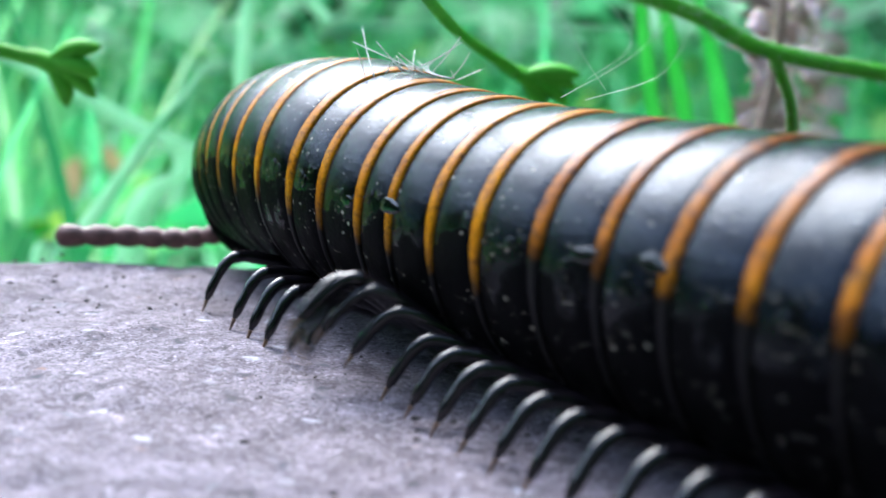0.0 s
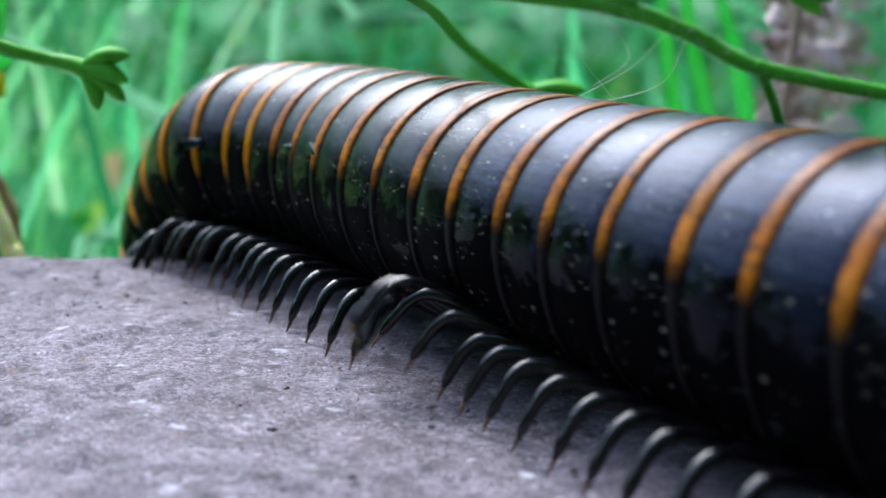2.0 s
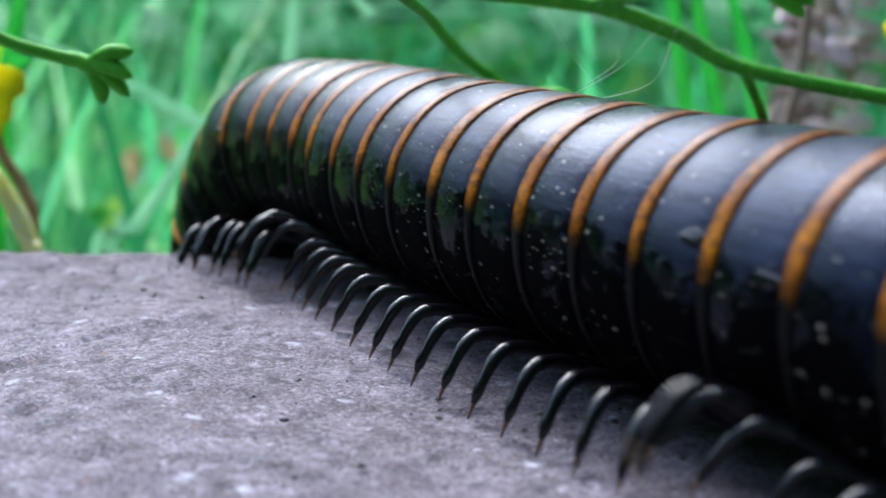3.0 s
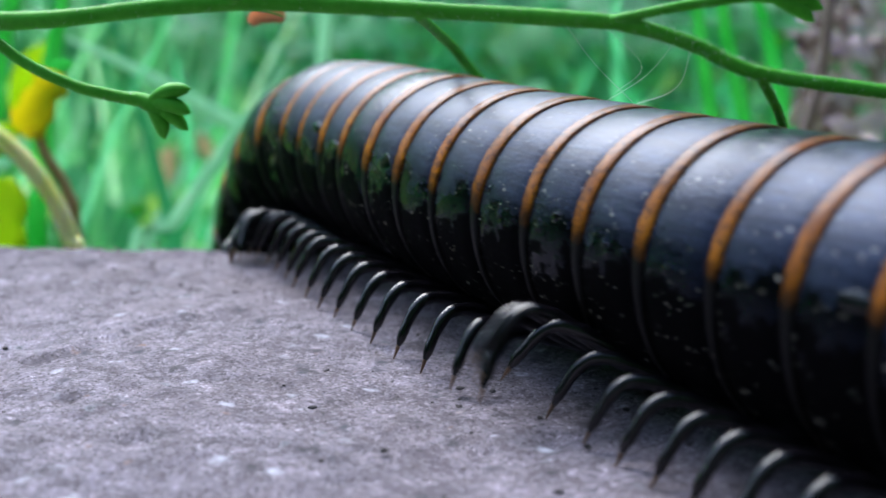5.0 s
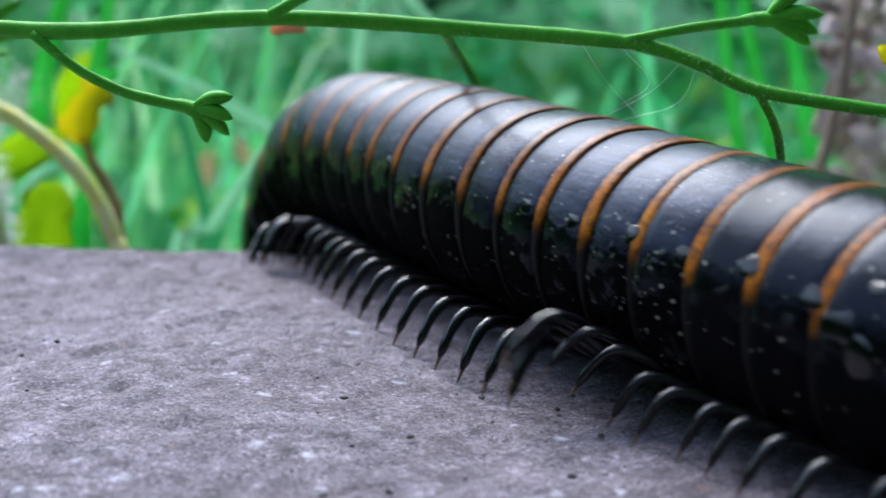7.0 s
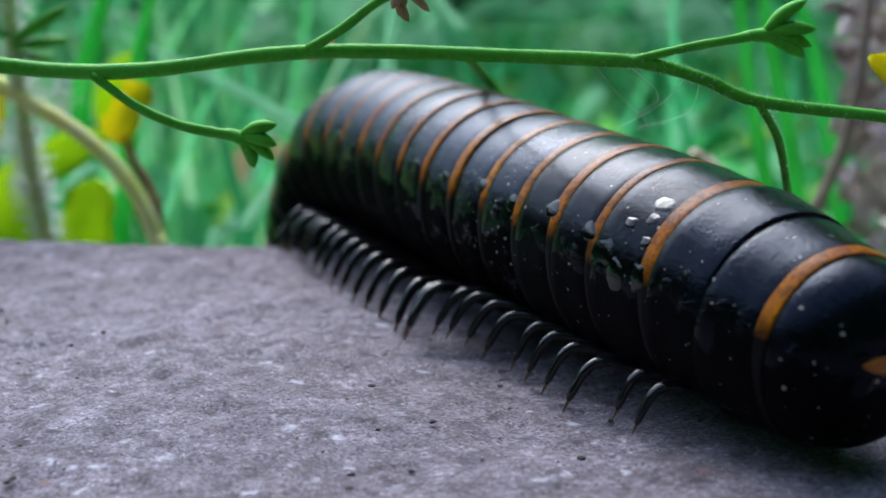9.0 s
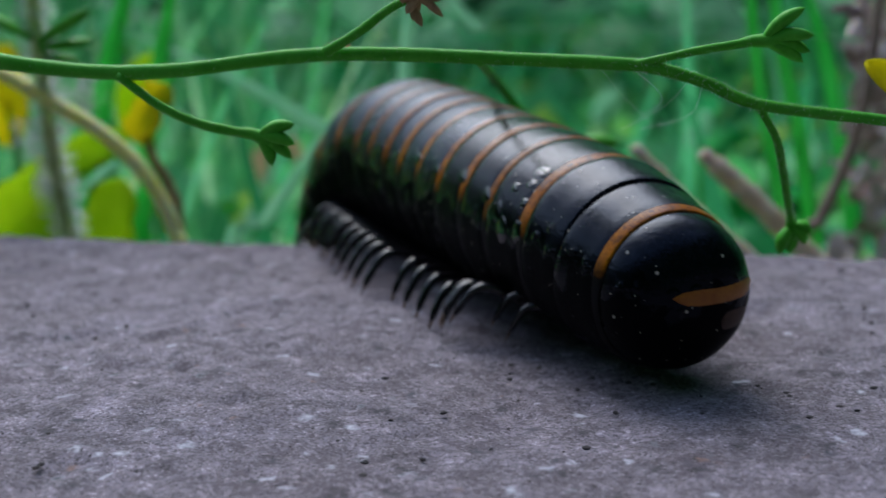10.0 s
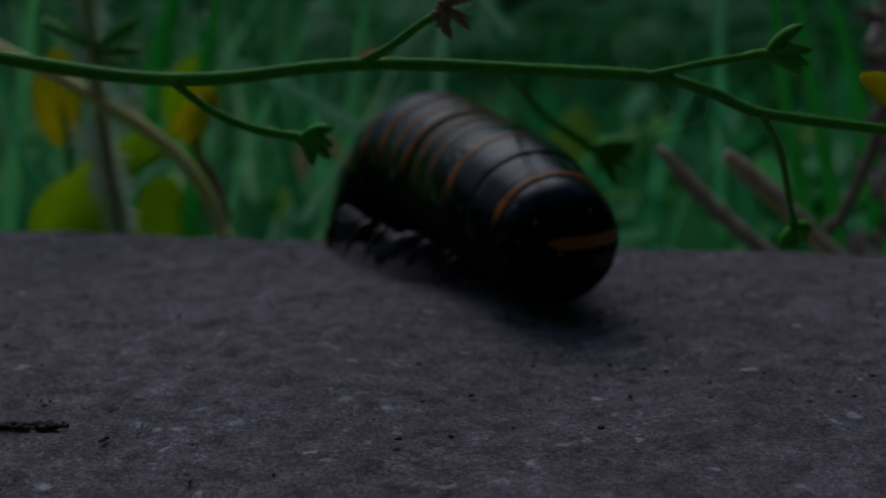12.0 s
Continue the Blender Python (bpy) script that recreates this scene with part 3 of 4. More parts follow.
def leg_mesh(side):
    """One leg of seven joints, from the hip under the belly out and down to the claw."""
    line = smooth_line([(1.0, -5.0), (3.0, -4.8), (4.9, -4.1), (6.3, -3.7), (7.2, -3.9), (8.0, -4.95), (8.7, -6.3)], 29)
    bm = bmesh.new()
    pts = [(side * a, 0.12 * math.sin(i / 28 * math.pi), z) for i, (a, z) in enumerate(line)]
    radii = []
    for i in range(29):
        f = i / 28
        knot = 1 + 0.06 * math.cos(f * 7 * 2 * math.pi)
        radii.append(0.37 * (1 - 0.5 * f * f) * knot if f < 0.91 else 0.03 + (1 - f) * 1.1)
    tube(bm, pts, radii, 8, lambda f: 1 if f > 0.92 else 0)
    return as_mesh("leg", bm, [LEG, TIP])


MILLIPEDE = thing("millipede", pose(0, 0, 0), "long black millipede with thin orange bands and many dark legs", "millipede")
SEGMENTS = []    # (object, start place along the route)
ANTENNAE = []
LEGS = []        # (object, start place, side)


def build_ring(s, length, banded=True):
    r0, r1 = girth(s), girth(s + length)
    L = length
    bm = bmesh.new()
    lip = [(0.02, r0 * 0.90), (0.0, r0 * 0.975), (0.12, r0 * 0.992)] if banded else [(0.03, r0 * 0.93), (0.0, r0 * 0.984), (0.03, r0 * 0.992), (0.10, r0 * 0.996)]
    prof = lip + [ (L * 0.35, (r0 * 0.6 + r1 * 0.4) * 1.0), (L * 0.62, (r0 * 0.4 + r1 * 0.6) * 0.997),
            (L * 0.84, r1 * (0.999 if s < -85 else 0.991)), (L * (0.985 if s < -85 else 0.94), r1 * (0.998 if s < -85 else 0.978)), (L * (1.1 if s < -85 else 1.05), r1 * 0.971), (L * 1.25, r1 * 0.93), (L * 1.3, r1 * 0.7)]
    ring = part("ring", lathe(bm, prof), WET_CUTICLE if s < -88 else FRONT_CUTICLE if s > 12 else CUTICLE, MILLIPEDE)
    if banded:
        w = random.uniform(0.14, 0.19) * L * (1.15 if s < -80 else 1.05)
        bm = bmesh.new()
        grow = (r1 - r0) / L
        lathe(bm, [(0.05, r0 * 0.93), (-0.04, r0 * 0.973), (0.0, r0 * 0.989), (0.07, r0 * 0.9955), (w * 0.5, r0 * 0.9985 + 1.12 * grow * w * 0.5), (w, r0 * 0.9985 + 1.12 * grow * w)])
        for v in bm.verts:
            if v.co.y > 0.06:
                f = min(1, max(0, (v.co.z / r0 + 0.35) / 0.85))
                v.co.y *= 0.3 + 0.7 * f * f * (3 - 2 * f)
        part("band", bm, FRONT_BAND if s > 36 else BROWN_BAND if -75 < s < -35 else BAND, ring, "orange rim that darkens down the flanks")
    SEGMENTS.append((ring, s))
    return ring


LEG_MESHES = {1: leg_mesh(1), -1: leg_mesh(-1)}

# drops of water: place along the body, height round the flank in degrees, length and width in mm
DROPS = [(-16.8, 23, 1.2, 0.7), (-20.6, 16, 1.2, 0.6), (-27.9, 16, 1.4, 0.9), (-60.0, 17, 1.1, 0.8), 
         (-74.5, 20, 0.9, 0.8), (-78.2, 21, 1.0, 0.8), (-82.2, 24, 0.9, 0.9), (-85.4, 22, 0.9, 0.8), (-88.9, 27, 1.1, 0.9), (-92.2, 24, 1.2, 1.1), (-94.6, 36, 0.8, 0.5), (-95.7, 42, 0.6, 0.6), (-96.1, 30, 0.7, 0.5), (-93.6, 17, 1.5, 1.6), (-94.9, 8, 1.0, 1.7), (-95.6, 52, 1.3, 0.9), (-96.4, 12, 0.9, 1.3), (-99.2, 24, 1.0, 0.6), (-98.4, 10, 0.7, 1.2),
         (28.6, 18, 1.3, 0.8), (32.0, 15, 1.2, 0.6), (44.7, 12, 1.2, 0.6), (48.1, 8, 1.1, 0.6)]


def add_drop(ring, s, at, az, long, wide):
    """A flat drop of water with a ragged rim, clinging to the flank of a ring."""
    bm = bmesh.new()
    rng = random.Random(int(at * 10) + 4000)
    wave = [rng.uniform(0.65, 1.15) for _ in range(9)]
    rows = [[bm.verts.new((0, at - s, 0))]]
    for f in (0.3, 0.6, 0.85, 1.0):
        rows.append([])
        for k in range(18):
            q = 2 * math.pi * k / 18
            e = f * (wave[k // 2 % 9] + wave[(k + 1) // 2 % 9]) / 2
            rows[-1].append(bm.verts.new((math.sin(q) * e * wide * 0.62, at - s + math.cos(q) * e * long * 0.62, f)))
    for v in bm.verts:
        f = v.co.z
        r = girth(at) * 0.995 + (0.055 * math.sqrt(max(0.0, 1 - f * f)) - 0.008 if v is not rows[0][0] else 0.047)
        a = radians(az) + v.co.x / girth(at)
        v.co.x, v.co.z = -math.cos(a) * r, math.sin(a) * r
    for k in range(18):
        bm.faces.new((rows[0][0], rows[1][k], rows[1][(k + 1) % 18]))
        for a, b in zip(rows[1:], rows[2:]):
            bm.faces.new((a[k], b[k], b[(k + 1) % 18], a[(k + 1) % 18]))
    bmesh.ops.recalc_face_normals(bm, faces=bm.faces)
    part("water_drop", bm, WATER, ring, "flat drop of clear water")


def add_legs(ring, s, length, count=2):
    for k in range(count):
        for side in (-1, 1):
            leg = part("leg", LEG_MESHES[side], None, ring)
            if s < -84:
                leg.scale = (0.72 if s < -98 else 0.84 if s < -92 else 0.92, 0.95, 0.78 if s < -98 else 0.86)
            leg.location = (0, length * (0.2 + 0.5 * k) * MM, 0)
            LEGS.append((leg, s + length * (0.2 + 0.5 * k), side, length * (0.2 + 0.5 * k)))


def add_tuft(ring):
    """Torn cobweb threads and lint sticking up from the back of one ring."""
    bm = bmesh.new()
    rng = random.Random(2)
    for k in range(26):
        a = radians(rng.uniform(70, 112))
        p = Vector((math.cos(a) * 5.85, rng.uniform(0.2, 3.0), math.sin(a) * 5.85))
        d = Vector((rng.uniform(-0.9, 0.9), rng.uniform(-0.7, 0.9), rng.uniform(0.2, 1.0))).normalized()
        l = rng.uniform(0.8, 3.2) * (0.5 if k > 10 else 1)
        w = Vector((rng.uniform(-1, 1), rng.uniform(-1, 1), rng.uniform(-1, 0.3))) * 0.35 * l
        tube(bm, smooth_line([tuple(p), tuple(p + d * l * 0.5 + w * 0.6), tuple(p + d * l + w)], 7), [0.03] * 6 + [0.015], 4)
    part("cobweb_tuft", bm, HAIR, ring, "torn whitish cobweb threads")


def build_millipede():
    for i, s in enumerate(RIMS):
        front = RIMS[i - 1] if i else s + 2.4
        ring = build_ring(s, front - s)
        if i >= 4:
            add_legs(ring, s, front - s, 1 if i < 6 else 2)
        if i == 6:
            add_tuft(ring)
        for drop in DROPS:
            if s <= drop[0] < front:
                add_drop(ring, s, *drop)
    # the last rings, with few or no legs
    hind = build_ring(TAIL_SUTURE, RIMS[-1] - TAIL_SUTURE, False)
    add_legs(hind, TAIL_SUTURE, RIMS[-1] - TAIL_SUTURE, 2)
    build_ring(TAIL_RIM, TAIL_SUTURE - TAIL_RIM, True)
    # tail cap: a rounded hood whose hind rim is orange
    bm = bmesh.new()
    rr = girth(TAIL_RIM) * 0.97

    def cap(q):
        return -3.0 * math.sin(q), max(rr * math.cos(q) ** 0.72, 0.02)

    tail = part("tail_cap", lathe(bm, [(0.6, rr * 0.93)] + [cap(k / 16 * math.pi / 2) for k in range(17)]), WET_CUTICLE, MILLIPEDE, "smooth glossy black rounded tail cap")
    SEGMENTS.append((tail, TAIL_RIM))

    def strip(az0, az1, height, half):
        """A patch that follows the cap's skin from one side angle to another."""
        bm = bmesh.new()
        rows = []
        for k in range(31):
            f = k / 30 * 2 - 1
            az = az0 + (az1 - az0) * k / 30
            tall = half * (1 - abs(f) ** 6) + 0.03
            row = []
            for e in (-1, -0.4, 0.4, 1):
                z = height(az) + e * tall
                lo, hi = 0.0, math.pi / 2 - 1e-4
                for _ in range(30):
                    q = (lo + hi) / 2
                    y, rad = cap(q)
                    x = math.sqrt(max(rad * rad - z * z, 0))
                    if rad > abs(z) and math.atan2(x, max(-y, 1e-6)) > abs(az):
                        lo = q
                    else:
                        hi = q
                y, rad = cap(lo)
                x = math.copysign(math.sqrt(max(rad * rad - z * z, 0)), az)
                grow = 1.012 if abs(e) < 0.9 else 0.995
                row.append(bm.verts.new((x * grow, y * grow, z)))
            rows.append(row)
        for a, b in zip(rows, rows[1:]):
            for i in range(3):
                bm.faces.new((a[i], b[i], b[i + 1], a[i + 1]))
        bmesh.ops.recalc_face_normals(bm, faces=bm.faces)
        return bm

    part("hood_rim", strip(radians(-30), radians(64), lambda az: 0.85 - 0.25 * math.cos(az), 0.42), HOOD, tail, "orange hind rim of the tail hood")
    part("anal_valve", strip(radians(20), radians(52), lambda az: -0.75, 0.55), VALVE, tail, "dull brown valve under the hood")
    # head
    bm = bmesh.new()
    bmesh.ops.create_uvsphere(bm, u_segments=32, v_segments=20, radius=1)
    for v in bm.verts:
        v.co = Vector((v.co.x * 4.2, v.co.y * 3.4 + 0.5, v.co.z * 4.4 - 1.2))
    head = part("head", bm, CUTICLE, MILLIPEDE, "blunt black head")
    SEGMENTS.append((head, HEAD_AT))
    for side in (-1, 1):
        bm = bmesh.new()
        line = smooth_line([(side * 2.6, 2.2, -3.2), (side * 4.6, 4.2, -3.0), (side * 7.2, 6.2, -2.3), (side * 10.6, 8.4, -1.6)], 43)
        radii = [0.42 + 0.2 * abs(math.sin(i / 42 * 7 * math.pi)) + 0.12 * (i / 42) for i in range(43)]
        radii[-1] = 0.25
        ANTENNAE.append(part("antenna", tube(bm, line, radii, 10), ANTENNA, head, "beaded reddish-brown antenna"))


build_millipede()


# ======== plants ========
def blades(name, count, x_range, y_range, length, width, mat, seed, label, droop=0.5, category="grass"):
    """Many curved grass blades as one object."""
    rng = np.random.RandomState(seed)
    verts, faces = [], []
    for _ in range(count):
        x, y = rng.uniform(*x_range), y_range[0] + (y_range[1] - y_range[0]) * rng.rand() ** 1.4
        l, w = rng.uniform(*length), rng.uniform(*width)
        az, lean = rng.uniform(0, 6.283), rng.uniform(0.05, 0.5)
        side = np.array([math.cos(az + 1.57), math.sin(az + 1.57), 0])
        out = np.array([math.cos(az), math.sin(az), 0])
        p = np.array([x, y, GROUND - 2.0])
        base = len(verts)
        n = 6
        for i in range(n + 1):
            f = i / n
            ang = lean + droop * f * f * rng.uniform(0.8, 2.2)
            ww = w * (1 - f ** 2.2) + 0.05
            verts += [p - side * ww * 0.5, p + out * ww * 0.12 + 0, p + side * ww * 0.5]
            p = p + (np.array([0, 0, 1.0]) * math.cos(ang) + out * math.sin(ang)) * l / n
        for i in range(n):
            a = base + 3 * i
            faces += [(a, a + 1, a + 4, a + 3), (a + 1, a + 2, a + 5, a + 4)]
    ob = new(name, bare_mesh(name, verts, faces, [mat]))
    return tagged(ob, label, category, kind="stuff")


def leaflets(name, count, x_range, y_range, z_range, size, mat, seed, label):
    """Many small oval leaves on unseen twigs, as one object."""
    rng = np.random.RandomState(seed)
    verts, faces = [], []
    for _ in range(count):
        c = np.array([rng.uniform(*x_range), y_range[0] + (y_range[1] - y_range[0]) * rng.rand() ** 1.3, rng.uniform(*z_range)])
        az, tilt, l = rng.uniform(0, 6.283), rng.uniform(-0.3, 0.9), rng.uniform(*size)
        out = np.array([math.cos(az) * math.cos(tilt), math.sin(az) * math.cos(tilt), math.sin(tilt)])
        side = np.array([-math.sin(az), math.cos(az), 0])
        up = np.cross(side, out)
        base = len(verts)
        for f, w in ((0, 0.03), (0.2, 0.24), (0.5, 0.34), (0.8, 0.22), (1, 0.02)):
            q = c + out * l * f - up * l * 0.12 * f * f
            verts += [q - side * w * l + up * 0.06 * l, q, q + side * w * l + up * 0.06 * l]
        for i in range(4):
            a = base + 3 * i
            faces += [(a, a + 1, a + 4, a + 3), (a + 1, a + 2, a + 5, a + 4)]
    ob = new(name, bare_mesh(name, verts, faces, [mat]))
    return tagged(ob, label, "weeds", kind="stuff")


blades("grass", 1500, (-420, 380), (120, 900), (60, 120), (1.5, 4.5), GRASS, 11, "loose green meadow grass behind the slab")
blades("tall_grass", 170, (-160, -74), (160, 290), (88, 140), (1.6, 3.8), TALL_GRASS, 14, "tall pale green grass standing behind the slab", 0.25)
leaflets("low_weeds", 8000, (-420, 380), (100, 900), (GROUND + 30, GROUND + 62), (8, 20), HERB, 12, "low leafy green weeds among the grass")

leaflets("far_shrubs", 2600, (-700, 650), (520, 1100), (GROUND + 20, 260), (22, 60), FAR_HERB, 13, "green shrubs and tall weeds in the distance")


def stalk(name, pts, r0, r1, mat, parent, n=None, sides=10, label=""):
    """A tapered stalk through points, slightly uneven."""
    n = n or max(12, len(pts) * 6)
    line = smooth_line(pts, n)
    radii = [r0 + (r1 - r0) * i / (n - 1) for i in range(n)]
    radii = [r * (1 + 0.02 * math.sin(i * 2.1) + 0.03 * math.sin(i * 0.7 + 1)) for i, r in enumerate(radii)]
    return part(name, tube(bmesh.new(), line, radii, sides), mat, parent, label)


def fuzz(stem, pts, radius, count, seed):
    """Short pale hairs that stand off a stem."""
    rng = random.Random(seed)
    line = smooth_line(pts, 120)
    bm = bmesh.new()
    for _ in range(count):
        k = rng.randrange(118)
        c = Vector(line[k]).lerp(Vector(line[k + 1]), rng.random())
        tan = (Vector(line[k + 1]) - Vector(line[k])).normalized()
        side = tan.cross(Vector((rng.uniform(-1, 1), rng.uniform(-1, 1), rng.uniform(-1, 1)))).normalized()
        tube(bm, [c + side * radius * 0.9, c + side * (radius + rng.uniform(0.04, 0.13)) + tan * rng.uniform(-0.05, 0.08)], [0.009, 0.004], 3)
    part("hairs", bm, HAIR, stem, "short pale hairs")


def bud(parent, base, tips, width, mat):
    """A bud: a swollen base with pointed scales towards the tips."""
    base = Vector(base)
    mean = sum((Vector(q) for q in tips), Vector()) / len(tips)
    bm = bmesh.new()
    spindle(bm, base - (mean - base) * 0.35, base + (mean - base) * 0.75, width * 0.9, 0.9, 10, 8)
    whole = part("bud", bm, mat, parent, "small closed green bud")
    for k, q in enumerate(tips):
        bm = bmesh.new()
        out = Vector((0, -0.5 + 1.0 * (k % 2), 0)) * width
        spindle(bm, base + (mean - base) * 0.1, Vector(q) + out * 0.6, width * 1.05, 0.75, 8, 8, bend=width * 0.25)
        part("bud_scale", bm, mat, whole)
    return whole


def leaf_blade(name, base, tip, width, mat, parent, bend=(0, 0, 0), n=10, label="", round_end=True, ragged=0.0):
    """A leaf with a folded midrib and real thickness, its rim uneven if ragged."""
    base, tip, bend = Vector(base), Vector(tip), Vector(bend)
    tan = (tip - base).normalized()
    side = tan.cross(Vector((0.15, -1, 0.2))).normalized()
    up = side.cross(tan)
    bm = bmesh.new()
    rows = []
    for i in range(n + 1):
        f = i / n
        w = width * 0.5 * ((math.sin(math.pi * min(f * 0.96 + 0.03, 1)) ** 0.6) if round_end else (1 - f ** 2) * 0.95 + 0.03)
        w *= 1 + ragged * math.sin(7.0 * f + 1.0) + 0.5 * ragged * math.sin(17.0 * f)
        c = base.lerp(tip, f) + bend * math.sin(math.pi * f) + side * ragged * w * 0.6 * math.sin(5.0 * f)
        rows.append([[bm.verts.new(c + side * w * e + up * (0.18 * w * abs(e) + d)) for e in (-1, -0.5, 0, 0.5, 1)] for d in (0.06, -0.06)])
    for a, b in zip(rows, rows[1:]):
        for lay, flip in ((0, False), (1, True)):
            for k in range(4):
                q = (a[lay][k], a[lay][k + 1], b[lay][k + 1], b[lay][k])
                bm.faces.new(q[::-1] if flip else q)
        for k in (0, 4):
            q = (a[0][k], b[0][k], b[1][k], a[1][k])
            bm.faces.new(q if k == 0 else q[::-1])
    bmesh.ops.recalc_face_normals(bm, faces=bm.faces)
    return part(name, bm, mat, parent, label)


LOOSE = []       # the long twig and its bud, pushed up by the passing body at first


def build_sprig():
    plant = thing("flowering_sprig", pose(0, 46 * MM, 15 * MM), "thin bright green sprig with side twigs and small closed buds", "plant")

    def own(*pts):
        return [(x, y - 46, z - 15) for x, y, z in pts]

    line = own((-42, 45, 17.6), (-30.3, 45, 15.9), (-23.1, 45.2, 15), (-18, 45.4, 15), (-12.3, 45.7, 15.7), (-7.9, 45.9, 15.9), (-0.9, 46.1, 15.7), (4.2, 46.3, 15.5),
                           (6, 46.4, 15.3), (8.4, 46.6, 14.6), (10.9, 46.7, 13.6), (16.8, 46.9, 12.9), (21.4, 47, 12.3), (40, 48, 10.5))
    fuzz(stalk("main_stem", line, 0.42, 0.26, STEM, plant, 90), line, 0.33, 2200, 41)
    line = own((-10, 45.2, 16), (-8.3, 45, 17), (-6.8, 45, 18.1), (-5.6, 45, 18.7))
    fuzz(stalk("twig", line, 0.26, 0.2, STEM, plant), line, 0.2, 260, 42)
    line = own((5, 46.2, 15.5), (7.6, 46.3, 16.1), (9.4, 46.7, 16.4), (10.7, 47, 16.6))
    fuzz(stalk("twig", line, 0.2, 0.24, STEM, plant), line, 0.2, 260, 42)
    line = own((10.7, 46.5, 13.8), (11.9, 48, 11.9), (12.6, 50, 10), (13.2, 52, 7.9), (13.7, 54, 6.5))
    fuzz(stalk("twig", line, 0.2, 0.2, STEM, plant), line, 0.2, 260, 42)
    line = own((-20.6, 45, 14.8), (-18.6, 45.2, 13.3), (-16.7, 45.5, 12.4), (-15.1, 45.8, 12), (-13.9, 46, 11.8))
    fuzz(stalk("twig", line, 0.22, 0.28, STEM, plant), line, 0.2, 260, 42)
    LOOSE.append(stalk("twig", own((-2.6, 46, 15.6), (-3.2, 56, 14.3), (-3.5, 66, 12.7), (-2.8, 78, 9.4), (0.2, 85.4, 6.2)), 0.2, 0.4, STEM, plant))
    bud(plant, *own((10.7, 47, 16.6)), own((12.8, 47, 18.2), (13.3, 46.6, 16.9), (13.2, 47.4, 16.1), (12.9, 47, 15.6)), 0.62, STEM)
    bud(plant, *own((13.7, 54, 6.4)), own((13.1, 54, 4.7), (13.8, 54.5, 4.6), (14.5, 54, 5.3), (14.8, 53.6, 6)), 0.62, STEM)
    bud(plant, *own((-13.9, 46, 11.8)), own((-11.8, 46, 12.4), (-11.8, 45.5, 11.4), (-12.1, 46.4, 10.6), (-13.1, 46, 10.2)), 0.62, STEM)
    LOOSE.append(bud(plant, *own((0.2, 85.4, 6.2)), own((4.4, 85.3, 6.4), (4.2, 85, 5.5), (3.7, 85.6, 4.3), (2.6, 85.3, 2.7)), 1.0, STEM))
    leaf_blade("leaf", *own((19.6, 47.2, 12.8), (15.9, 48, 15.6)), 1.7, YELLOW_LEAF, plant, (0, 0.2, 0.3), label="small yellow-green leaf")
    leaf_blade("withered_leaf", *own((-13.0, 66, 14.5), (-15.4, 67, 14.2)), 1.3, ORANGE_LEAF, plant, (0, 0.2, 0.25), 12, "withered orange leaf", ragged=0.15)
    stalk("leaf_stalk", own((-11.5, 46, 15.6), (-11.8, 56, 15.2), (-13.1, 66, 14.5)), 0.08, 0.06, STEM, plant)
    # a withered flower at the upper twig's end
    bm = bmesh.new()
    rng = random.Random(5)
    for k in range(16):
        a = Vector(own((-5.8, 45, 18.8))[0]) + Vector((rng.uniform(-0.3, 0.6), rng.uniform(-0.3, 0.3), rng.uniform(-0.3, 0.3)))
        spindle(bm, a, a + Vector((rng.uniform(-0.5, 1.6), rng.uniform(-0.6, 0.6), rng.uniform(-1.3, 0.6))), rng.uniform(0.25, 0.5), 0.6, 6, 5)
    part("withered_flower", bm, STRAW, plant, "shrivelled brown flower")
    # torn cobweb threads that cling to the stem
    for a, b, c in (((7.6, 46, 14.9), (6.6, 52, 12.9), (4.4, 60, 10.6)), ((8.2, 46, 14.8), (8.0, 54, 12.2), (5.6, 62, 10.4)), ((4.6, 46, 15.5), (6.4, 50, 13.5), (5.4, 58, 11.6)),
                    ((3.0, 46, 15.7), (4.4, 52, 13.4), (6.2, 58, 11.2)), ((-24, 45, 15), (-27, 52, 13), (-31, 66, 12))):
        part("cobweb_thread", tube(bmesh.new(), smooth_line(own(a, b, c), 14), [0.014] * 14, 4), HAIR, plant, "torn whitish cobweb thread")
    return plant


